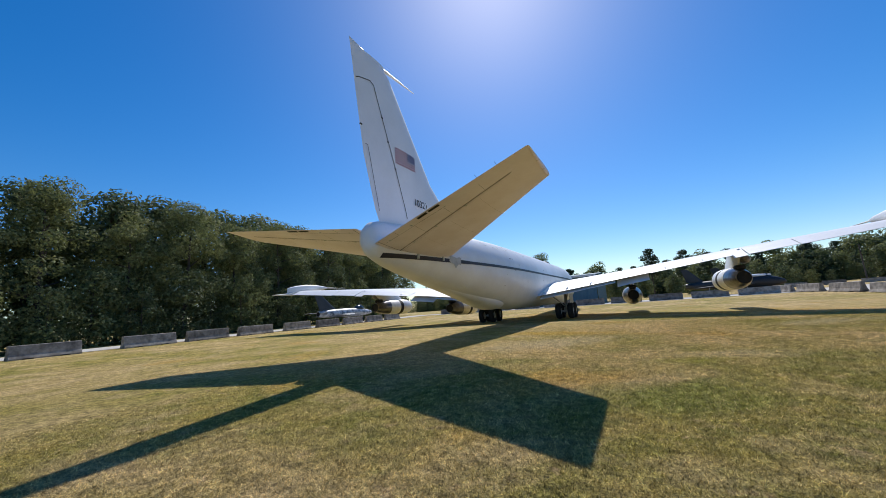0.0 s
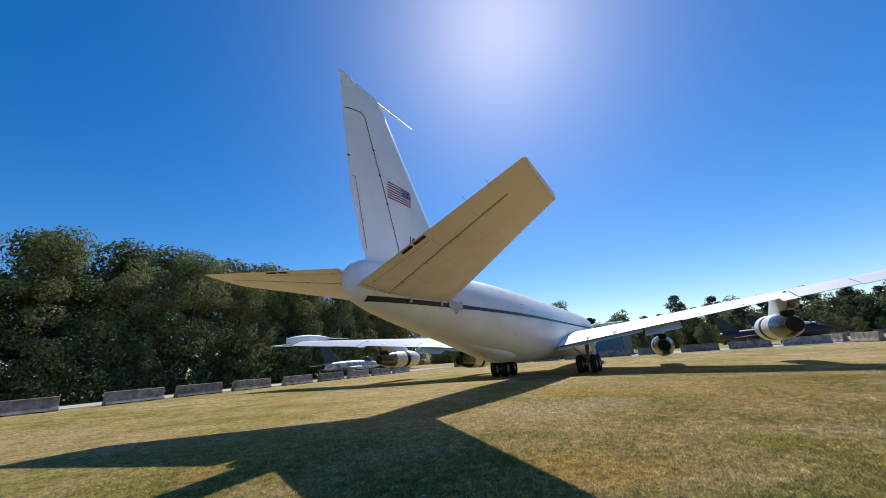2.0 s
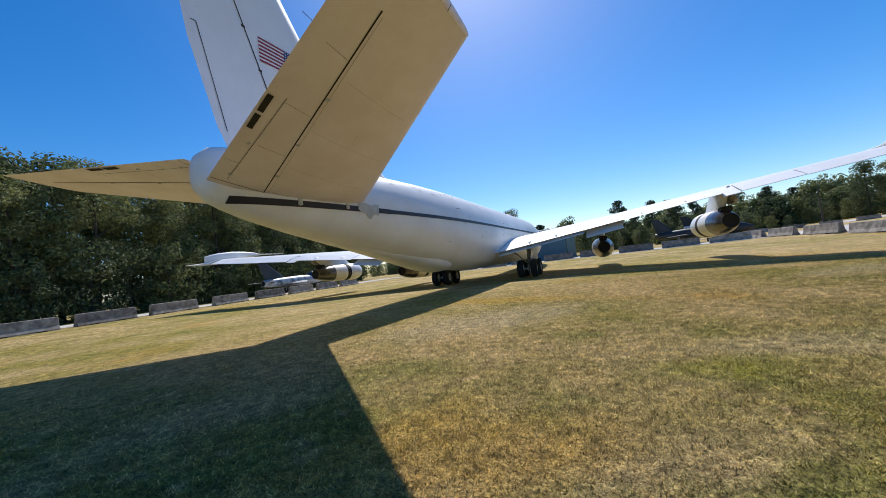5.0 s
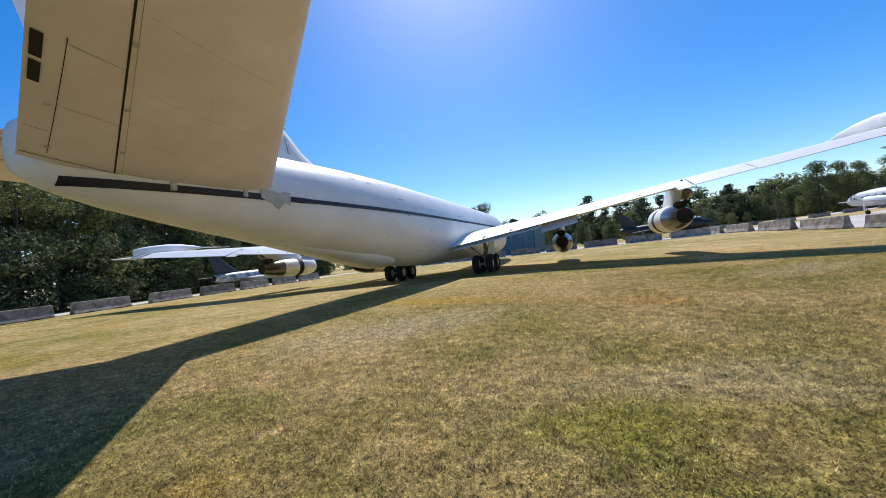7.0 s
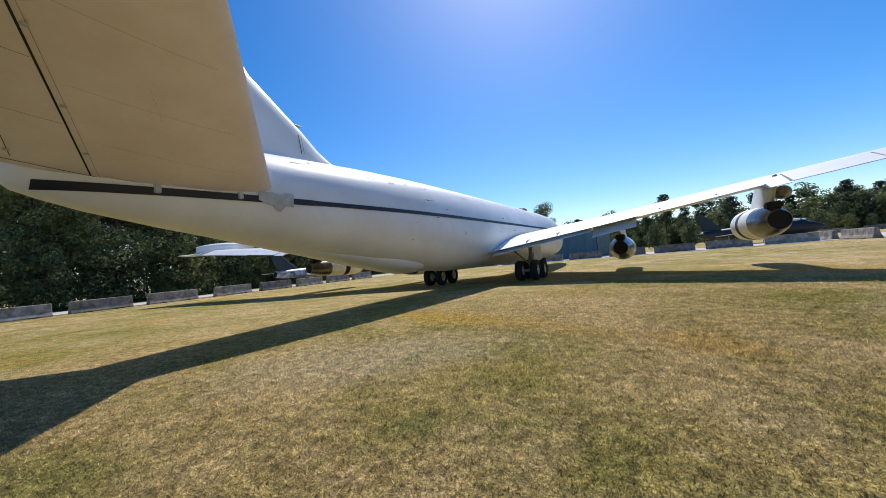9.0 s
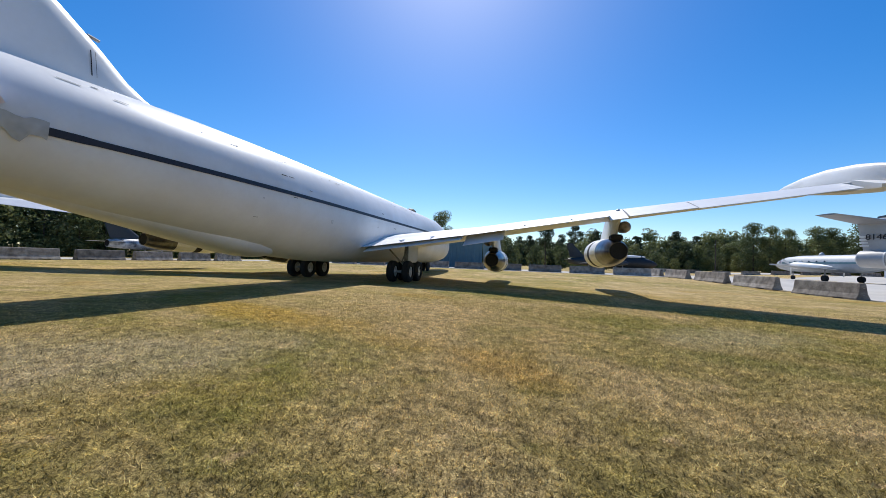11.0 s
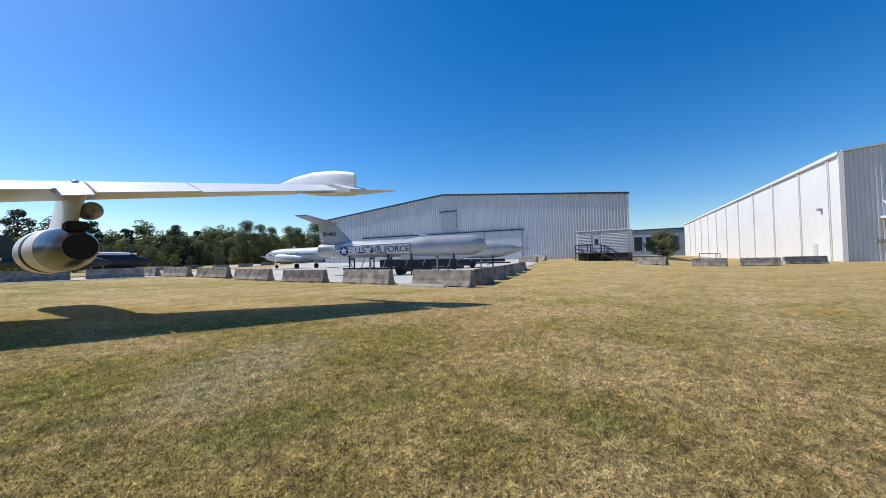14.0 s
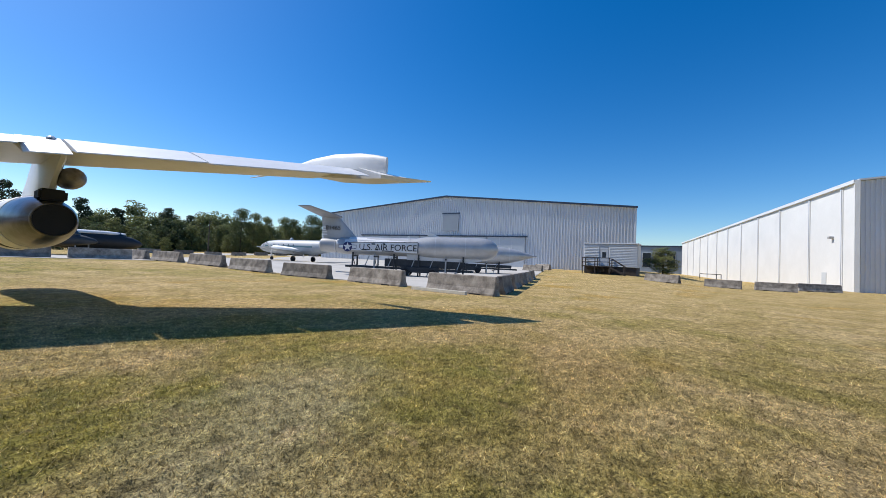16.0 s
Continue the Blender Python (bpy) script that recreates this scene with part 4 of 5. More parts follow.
def build_trailer():
    z = gz(62.5, 15.3)
    tr = thing("office_trailer", "pale grey clapboard office trailer on dark skirting", "trailer", Matrix.Translation((63.8, 15.3, z)))
    hw, L = 1.7, 3.15
    part("skirting", box_bm(-hw + 0.06, -L + 0.06, -0.1, hw - 0.06, L - 0.06, 1.0), M_WOOD, tr, "dark skirting")
    core = part("body", box_bm(-hw, -L, 0.95, hw, L, 3.85, 0.03), M_TRAILER, tr)
    for k in range(14):
        zz = 1.0 + k * 0.2
        for ya, yb in ((-L, 0.1), (1.25, L)):
            part("clapboard", loft([[Vector((-hw - 0.09, y, zz)), Vector((-hw + 0.01, y, zz)), Vector((-hw + 0.01, y, zz + 0.2)), Vector((-hw - 0.012, y, zz + 0.2))] for y in (ya + 0.03, yb - 0.03)]), M_TRAILER, core)
    part("roof", box_bm(-hw - 0.15, -L - 0.15, 3.85, hw + 0.15, L + 0.15, 4.0, 0.04), M_SHED, tr)
    d = part("door", box_bm(-hw - 0.03, 0.22, 1.05, -hw + 0.02, 1.12, 3.15, 0.01), M_DOORGREY, tr, "grey steel door")
    part("pane", box_bm(-hw - 0.045, 0.45, 2.1, -hw - 0.025, 0.9, 2.8, 0.005), M_GLASS, d)
    part("frame", box_bm(-hw - 0.05, 0.12, 3.15, -hw + 0.01, 1.22, 3.27, 0.01), M_WHITEWALL, tr)
    deck = thing("wooden_steps", "dark weathered wooden landing with steps and rails", "steps", Matrix.Translation((63.8 - hw - 1.0, 15.3, z)))
    part("deck", box_bm(-0.85, -0.4, 0.88, 0.9, 3.0, 1.0, 0.01), M_WOOD, deck)
    for y in (-0.3, 1.4, 2.9):
        for x in (-0.78, 0.8):
            part("post", box_bm(x - 0.05, y - 0.05, -0.08, x + 0.05, y + 0.05, 2.0, 0.006), M_WOOD, deck)
    for zz in (1.45, 1.95):
        part("rail", box_bm(-0.83, -0.35, zz, -0.75, 2.95, zz + 0.09, 0.006), M_WOOD, deck)
        part("rail", box_bm(-0.83, 2.88, zz, 0.85, 2.96, zz + 0.09, 0.006), M_WOOD, deck)
    for k in range(5):
        y = -0.45 - 0.3 * k
        part("tread", box_bm(-0.8, y - 0.30, 0.80 - 0.19 * k, 0.3, y, 0.85 - 0.19 * k, 0.006), M_WOOD, deck)
    for x in (-0.82, 0.30):
        part("stringer", loft([[Vector((x - 0.03, -0.4, 0.70)), Vector((x + 0.03, -0.4, 0.70)), Vector((x + 0.03, -0.4, 0.92)), Vector((x - 0.03, -0.4, 0.92))], [Vector((x - 0.03, -2.0, -0.1)), Vector((x + 0.03, -2.0, -0.1)), Vector((x + 0.03, -2.0, 0.1)), Vector((x - 0.03, -2.0, 0.1))]]), M_WOOD, deck)
        part("hand_rail", rod((x, -0.4, 1.95), (x, -1.95, 1.0), 0.045, 8), M_WOOD, deck)
        part("rail_post", box_bm(x - 0.045, -1.95, -0.08, x + 0.045, -1.86, 1.05, 0.006), M_WOOD, deck)


M_TRAILER = material("pale_grey_siding", (0.50, 0.52, 0.54), 0.55, var=0.05, scale=0.6, fine=6)
build_trailer()


def block_building(name, label, x0, y0, x1, y1, z0, h, wall_mat, windows=(), roof_mat=None, face="x"):
    """A plain block with a roof slab and windows on the face that looks to -x or -y."""
    b = thing(name, label, "building")
    part("wall", box_bm(x0, y0, z0, x1, y1, z0 + h, 0.03), wall_mat, b)
    part("roof", box_bm(x0 - 0.4, y0 - 0.4, z0 + h, x1 + 0.4, y1 + 0.4, z0 + h + 0.5, 0.05), roof_mat or M_TRIM, b)
    for a, c, lo, hi in windows:
        if face == "x":
            w = part("window", box_bm(x0 - 0.10, a, z0 + lo, x0 - 0.03, c, z0 + hi, 0.01), M_SHED, b)
            part("pane", box_bm(x0 - 0.13, a + 0.12, z0 + lo + 0.12, x0 - 0.105, c - 0.12, z0 + hi - 0.12), M_GLASS, w)
        else:
            w = part("window", box_bm(a, y0 - 0.10, z0 + lo, c, y0 - 0.03, z0 + hi, 0.01), M_SHED, b)
            part("pane", box_bm(a + 0.12, y0 - 0.13, z0 + lo + 0.12, c - 0.12, y0 - 0.105, z0 + hi - 0.12), M_GLASS, w)
    return b


M_BLUEWALL = material("grey_blue_wall", (0.22, 0.27, 0.34), 0.6, var=0.06, scale=0.2, fine=3)
block_building("office_building", "grey-blue office building with dark blue flat roof", 192, 9.6, 212, 64, 0.2, 11.6, M_BLUEWALL, [(12 + 4.5 * k, 15.4 + 4.5 * k, 2.6, 9.0) for k in range(11)])


def build_teal_shed():
    b = thing("teal_shed", "long low blue-green metal shed beyond the jet", "building")
    x0, x1, y0, y1, z, h = -19.0, 2.6, 53.0, 69.0, 0.15, 4.6
    ribbed_wall("wall", (x0, y0), (x1, y0), [(0, h), (1, h)], z, M_TEAL, b, 1.1, 0.08)
    ribbed_wall("end_wall", (x1, y0), (x1, y1), [(0, h), (0.5, h + 0.6), (1, h)], z, M_TEAL, b, 1.1, 0.08)
    bm = bmesh.new()
    for ya, yb, za, zb in ((y0 - 0.4, 61, h, h + 0.6), (61, y1 + 0.4, h + 0.6, h)):
        loft([[Vector((xx, ya, z + za)), Vector((xx, yb, z + zb)), Vector((xx, yb, z + zb + 0.15)), Vector((xx, ya, z + za + 0.15))] for xx in (x0 - 0.3, x1 + 0.3)], bm=bm)
    part("roof", bm, M_TEAL, b)
    part("door", box_bm(-6.0, y0 - 0.16, z, -5.0, y0 - 0.09, z + 2.1, 0.01), M_WHITEWALL, b, "white door")
    part("fascia", box_bm(x0, y0 - 0.5, z + h - 0.15, x1, y0 - 0.42, z + h + 0.1, 0.01), M_SHED, b)
    part("end_wall", box_bm(x0, y0 + 0.1, z, x0 + 0.1, y1, z + h), M_TEAL, b)
    return b


build_teal_shed()


# ---- missiles on stands ----
def build_missile(m, label, lettered, length, r0, r1, nose_len, z_axis):
    """A body along +y from its tail, with nose, wing, stand and trolley. z_axis: height of the axis over the ground."""
    ms = thing("cruise_missile", label, "missile", m)
    L = length
    prof = [(0.0, r0 * 0.72), (0.05, r0 * 0.8), (0.5, r0 * 0.93), (1.6, r0), (L * 0.50, r0 * 1.02), (L * 0.56, r1 * 0.96), (L * 0.64, r1), (L - nose_len, r1)]
    for k in range(1, 9):
        t = k / 8
        prof.append((L - nose_len + nose_len * t, max(0.03, r1 * (math.sqrt(max(0.0, 1 - t * t)) if lettered else (1 - t ** 1.7) * 0.97 + 0.02))))
    body = smooth(part("body", turned(prof, (0, 0, z_axis), (0, 1, 0.012), 44), M_MISSILE, ms), 50)
    if not lettered:
        part("tailpipe", turned([(-0.25, r0 * 0.55), (0.02, r0 * 0.6)], (0, 0, z_axis), (0, 1, 0), 24, caps=False), M_DARKMETAL, body)
        part("tail_disc", turned([(-0.02, r0 * 0.58), (0.0, r0 * 0.02)], (0, 0, z_axis), (0, 1, 0), 24), M_SOOT_HOLLOW, body)
    for yb in (L * 0.45, L * 0.62, L * 0.8):
        part("band", turned([(0, r1 * 1.004), (0.03, r1 * 1.004)], (0, yb, z_axis + 0.012 * yb), (0, 1, 0.012), 44, caps=False), M_GREYPAINT, body)
    if lettered:
        smooth(part("tail_pod", turned([(-1.35, r0 * 0.60), (-1.25, r0 * 0.74), (-0.6, r0 * 0.80), (0.02, r0 * 0.80)], (0, 0, z_axis), (0, 1, 0), 36, caps=False), M_MISSILE, body, "pale grey tail pod"), 40)
        part("tail_disc", turned([(-1.2, r0 * 0.62), (-1.1, r0 * 0.05)], (0, 0, z_axis), (0, 1, 0), 24), M_SOOT_HOLLOW, body)
        part("tail_joint", turned([(-0.03, r0 * 0.815), (0.05, r0 * 0.83)], (0, 0, z_axis), (0, 1, 0), 36, caps=False), M_GREYPAINT, body)
        fin = part("fin", loft([foil_ring((0, 1.9, z_axis + r0 * 0.6), (0, -1.15, z_axis + r0 * 0.6), 0.30, 8, UPX), foil_ring((0, 0.1, z_axis + 2.32), (0, -1.45, z_axis + 2.32), 0.16, 8, UPX)]), M_MISSILE, body, "pale grey swept fin")
        for sd in (1, -1):
            part("tailplane", loft([foil_ring((sd * 0.02, 0.35, z_axis + 2.36), (sd * 0.02, -1.55, z_axis + 2.36), 0.26, 8), foil_ring((sd * 2.55, -1.2, z_axis + 2.86), (sd * 2.55, -2.35, z_axis + 2.86), 0.10, 8)]), M_TAILDARK, body, "grey swept tailplane")
        letters("81465", 0.52, side_frame(0.155, -0.35, z_axis + 1.42, (0, 1, 0), (-0.04, 0, 1)), M_BLACKPAINT, "number", fin, 0.012)
        for k in range(4):
            part("fin_band", box_bm(0.10, -1.28 - 0.01 * k, z_axis + 0.82 + 0.20 * k, 0.125, -0.85 - 0.05 * k, z_axis + 0.92 + 0.20 * k), M_WHITEPOD, fin, "white fin stripe")
        for sd in (1, -1):
            # wing folded down along the flank, its root seam along the top
            part("folded_wing", loft([[Vector((sd * x, y, z_axis + z)) for x, z in ((r0 * 0.80, 0.50), (r0 * 1.075, top), (r0 * 1.105, low), (r0 * 1.06, low), (r0 * 0.98, top - 0.05))] for y, top, low in ((0.9, 0.22, -0.30), (2.2, 0.30, -0.36), (L * 0.515, 0.46, -0.40))]), M_WHITEPOD, body, "white folded wing panel")
            part("wing_gap", loft([[Vector((sd * (r0 * 1.085), y, z_axis + top + d)) for d in (-0.02, 0.03)] + [Vector((sd * (r0 * 1.06), y, z_axis + top + d)) for d in (0.03, -0.02)] for y, top in ((1.4, 0.25), (2.2, 0.30), (L * 0.515, 0.46))]), M_STAND, body, "dark wing hinge gap")
            part("wing_end", box_bm(min(sd * r0 * 0.98, sd * r0 * 1.11), L * 0.515, z_axis - 0.40, max(sd * r0 * 0.98, sd * r0 * 1.11), L * 0.519, z_axis + 0.44, 0.004), M_STAND, body, "dark wing end rib")
            part("wing_top", loft([[Vector((sd * x, y, z_axis + z)) for x, z in ((r0 * 0.45, 0.70), (r0 * 0.86, 0.50), (r0 * 0.84, 0.44), (r0 * 0.43, 0.64))] for y in (1.2, L * 0.53)]), M_WHITEPOD, body, "white wing root")
        for yy, zz, ww, hh in ((3.30, 0.20, 0.16, 0.05), (3.62, -0.24, 0.12, 0.07), (4.15, 0.24, 0.10, 0.05), (2.62, -0.29, 0.22, 0.05), (4.5, -0.33, 0.5, 0.04)):
            part("dark_patch", box_bm(r0 * 1.07, yy - ww, z_axis + zz - hh, r0 * 1.115, yy + ww, z_axis + zz + hh, 0.01), M_STAND, body, "dark patch by the lettering")
        part("intake", loft([[Vector((x, y, z_axis - z)) for x, z in ((-0.5, 0.5), (0.5, 0.5), (0.42, h), (-0.42, h))] for y, h in ((L * 0.45, 1.0), (L * 0.52, 1.08), (L * 0.80, 1.02), (L * 0.9, 0.8))]), M_GREYPAINT, body)
        letters("U.S. AIR FORCE", 0.70, side_frame(r0 * 1.115, L * 0.335, z_axis - 0.06, (0.012, 1, 0.012), (-0.02, 0, 1)) , M_BLACKPAINT, "lettering", body, 0.012)
        # roundel: disc, bars and star
        cy, cz, rx = L * 0.088, z_axis - 0.10, r0 * 1.105
        disc = part("roundel", turned([(0, 0.40), (0.02, 0.40)], (rx - 0.02, cy, cz), (1, 0, 0), 32), M_NAVY, body, "dark blue roundel with white star")
        star = [Vector((rx + 0.012, cy + (0.38 if k % 2 == 0 else 0.15) * math.sin(k * math.pi / 5), cz + (0.38 if k % 2 == 0 else 0.15) * math.cos(k * math.pi / 5))) for k in range(10)]
        part("star", loft([star, [v + Vector((0.006, 0, 0)) for v in star]]), M_WHITEPOD, disc)
        for s in (-1, 1):
            part("bar", box_bm(rx - 0.01, cy + s * 0.54 - 0.16, cz - 0.11, rx + 0.006, cy + s * 0.54 + 0.16, cz + 0.13), M_WHITEPOD, disc)
            part("bar_edge", box_bm(rx - 0.012, cy + s * 0.54 - 0.19, cz - 0.15, rx + 0.003, cy + s * 0.54 + 0.19, cz + 0.17), M_NAVY, disc)
        part("antenna", loft([foil_ring((0, L * 0.66, z_axis + r1), (0, L * 0.6, z_axis + r1), 0.06, 5, UPX), foil_ring((0, L * 0.58, z_axis + r1 + 0.45), (0, L * 0.52, z_axis + r1 + 0.45), 0.03, 5, UPX)]), M_WHITEPOD, body)
    else:
        part("nose_tip", turned([(0, r1 * 0.13), (0.25, r1 * 0.08), (0.4, 0.01)], (0, L - 0.12, z_axis + 0.012 * L), (0, 1, 0), 16), M_METAL, body)
    # stand: rails, uprights, cross members, wheels
    bottom = z_axis - max(r0, r1)
    for x in (-0.55, 0.55):
        part("stand_rail", box_bm(x - 0.06, 1.0, 0.50, x + 0.06, L - 2.0, 0.66, 0.01), M_STAND, ms)
    for y in (1.6, 3.4, 5.0, 7.0, 9.2, 10.6):
        if y > L - 2:
            continue
        for x in (-0.62, 0.62):
            part("upright", box_bm(x - 0.06, y - 0.06, 0.0, x + 0.06, y + 0.06, bottom + 0.42, 0.01), M_STANDLIGHT if y in (3.4, 9.2) else M_STAND, ms)
        part("saddle", box_bm(-0.7, y - 0.07, bottom + 0.06, 0.7, y + 0.07, bottom + 0.20, 0.02), M_STAND, ms)
        part("brace", rod((-0.6, y, 0.1), (0.6, y, bottom + 0.1), 0.035, 6), M_STAND, ms)
    for y in (6.0, 8.2):
        for x in (-0.8, 0.8):
            part("trolley_wheel", turned([(-0.1, 0.2), (-0.1, 0.30), (0.1, 0.30), (0.1, 0.2)], (x, y, 0.30), (1, 0, 0), 20), M_RUBBER, ms)
    part("trolley_box", box_bm(-0.7, 5.6, 0.3, 0.7, 8.6, 0.75, 0.03), M_STAND, ms)
    part("cradle", box_bm(-0.45, 4.2, 0.7, 0.45, L - 2.6, bottom + 0.02, 0.04), M_STAND, ms, "dark steel cradle")
    for y in (2.4, 4.3, 6.2, 7.7, 9.9):
        part("jack", rod((0.66, y, 0.0), (0.40, y + 0.5, bottom + 0.2), 0.04, 6), M_STANDLIGHT, ms)
        part("hose", rod((-0.6, y, 0.35), (0.7, y + 0.7, 0.55), 0.03, 6), M_SOOT_HOLLOW, ms)
    return ms


M_MISSILE = material("silver_grey_paint", (0.50, 0.50, 0.50), 0.4, 0.25, var=0.06, scale=0.8, fine=6, tint=(0.40, 0.40, 0.40))
# grey set darker so the tailplane carries the shade of its underside
M_TAILDARK = material("shaded_grey_tail_paint", (0.30, 0.31, 0.33), 0.5, 0.1, var=0.06, scale=1.0, fine=8)
M_WHITEPOD = material("bright_white_paint", (0.78, 0.78, 0.77), 0.45, var=0.03, scale=0.8, fine=8)
M_STAND = material("dark_stand_steel", (0.05, 0.055, 0.06), 0.6, 0.3, var=0.2, fine=20)
M_STANDLIGHT = material("pale_stand_steel", (0.45, 0.45, 0.44), 0.5, 0.2, var=0.15, fine=20)


def plan_frame(tail, nose, z):
    """A frame with its y axis from tail to nose in plan."""
    d = Vector(nose) - Vector(tail)
    return Matrix.Translation((*tail, z)) @ Matrix.Rotation(math.atan2(-d.x, d.y), 4, "Z")


build_missile(plan_frame((31.6, 31.1), (38.4, 19.5), gz(34, 26) + 0.03), "silver cruise missile with folded white wing on a steel stand", True, 13.4, 0.74, 0.93, 1.5, 2.25)
build_missile(plan_frame((44.0, 33.9), (51.4, 21.3), gz(47, 28) + 0.03), "pointed grey missile on a dark low trolley", False, 14.6, 0.85, 0.98, 4.2, 2.0)
gate = thing("pipe_gate", "low dark pipe gate beside the white hall", "gate")
for a, c in (((112, 5.0), (112, 2.0)), ((112, 2.0), (108, 1.4))):
    part("rail", rod((*a, 1.25), (*c, 1.25), 0.07, 8), M_STAND, gate)
for p in ((112, 5.0), (112, 2.0), (108, 1.4)):
    part("post", rod((*p, -0.05), (*p, 1.3), 0.07, 8), M_STAND, gate)
tagged(part("broken_board", box_bm(24.75, 14.4, 0.0, 24.92, 17.3, 0.14, 0.01), M_PRIMER), "long pale bare board lying in the grass", "board")


# ---- other parked aircraft ----
def build_fighter(m, label, mats, length=13.0, span=10.0, fat=1.0):
    """A swept-wing fighter along +y, tail at the origin."""
    skin, dark = mats
    f = thing("fighter_jet", label, "airplane", m)
    L = length
    rows = [(0, 0.34, 1.45), (0.06, 0.42, 1.45), (0.25, 0.50, 1.45), (0.5, 0.56, 1.45), (0.72, 0.54, 1.42), (0.88, 0.38, 1.38), (0.97, 0.20, 1.33), (1.0, 0.06, 1.30)]
    body = smooth(part("fuselage", loft([ellipse_ring((0, s * L, z), (1, 0, 0), (0, 0, 1), r * fat, r * 1.1 * fat, 24) for s, r, z in rows]), skin, f), 50)
    smooth(part("canopy", loft([ellipse_ring((0, y * L, 1.84 + h * 0.18), (1, 0, 0), (0, 0, 1), 0.05 + h * 0.38, 0.05 + h * 0.5, 16) for y, h in ((0.62, 0.05), (0.67, 0.7), (0.74, 1.0), (0.80, 0.6), (0.84, 0.05))]), M_GLASS, f, "dark glass canopy"), 50)
    for s in (1, -1):
        part("wing", loft([foil_ring((s * 0.5, L * 0.60, 1.25), (s * 0.5, L * 0.33, 1.25), 0.22, 6), foil_ring((s * span / 2, L * 0.30, 1.12), (s * span / 2, L * 0.20, 1.12), 0.08, 6)]), skin, f)
        part("tailplane", loft([foil_ring((s * 0.3, L * 0.14, 1.6), (s * 0.3, L * 0.0, 1.6), 0.10, 6), foil_ring((s * 2.0, L * 0.0, 1.62), (s * 2.0, -L * 0.06, 1.62), 0.05, 6)]), skin, f)
        part("main_gear", rod((s * 1.3, L * 0.40, 0.3), (s * 1.2, L * 0.40, 1.2), 0.06, 8), M_GEAR, f)
        part("tyre", turned([(-0.1, 0.2), (-0.1, 0.33), (0.1, 0.33), (0.1, 0.2)], (s * 1.35, L * 0.40, 0.33), (1, 0, 0), 20), M_RUBBER, f)
    part("nose_gear", rod((0, L * 0.80, 0.25), (0, L * 0.80, 1.0), 0.05, 8), M_GEAR, f)
    part("tyre", turned([(-0.08, 0.15), (-0.08, 0.25), (0.08, 0.25), (0.08, 0.15)], (0, L * 0.80, 0.25), (1, 0, 0), 20), M_RUBBER, f)
    part("fin", loft([foil_ring((0, L * 0.30, 1.95), (0, L * 0.02, 1.95), 0.16, 6, UPX), foil_ring((0, L * 0.06, 3.9), (0, -L * 0.05, 3.9), 0.06, 6, UPX)]), dark, f, "dark swept fin")
    if fat > 1.2:
        part("spine", loft([ellipse_ring((0, y * L, 1.45 + 0.58 * fat), (1, 0, 0), (0, 0, 1), 0.5 * w, 0.24 * w, 16) for y, w in ((0.0, 0.6), (0.3, 1), (0.62, 1), (0.80, 0.5))]), M_WHITEPOD, f, "pale grey spine")
    part("exhaust", turned([(-0.02, 0.30), (0.3, 0.02)], (0, 0.0, 1.45), (0, 1, 0), 20), M_SOOT_HOLLOW, f)
    return f


M_SILVER = material("worn_silver_paint", (0.56, 0.57, 0.58), 0.4, 0.3, var=0.14, scale=1.9, fine=8, tint=(0.07, 0.075, 0.085))
build_fighter(plan_frame((-29.6, 27.0), (-29.2, 37.0), gz(-29, 28) + 0.03), "worn silver swept-wing fighter jet with dark fin, behind barriers", (M_SILVER, M_CAMO), 10.5, 7.0)
build_fighter(plan_frame((14.3, 55.0), (20.6, 52.5), gz(14, 53) + 0.03), "dark grey jet with tall fin behind the far barriers", (M_CAMO, M_CAMO), 7.5, 5.0, 1.0)
build_fighter(plan_frame((18.2, 57.5), (25.4, 58.0), gz(22, 58) + 0.0), "dark jet with pale spine parked beyond the barriers", (M_BLACKPAINT, M_BLACKPAINT), 8.0, 4.0, 1.5)


# fin grey darkened: the shade on its near side is in the colour
M_TAILGREY = material("shaded_grey_fin_paint", (0.20, 0.21, 0.23), 0.5, var=0.06, scale=1.0, fine=8)


M_BIZGREY = material("pale_grey_aircraft_paint", (0.47, 0.49, 0.50), 0.5, var=0.07, scale=0.9, fine=8, tint=(0.34, 0.37, 0.39))


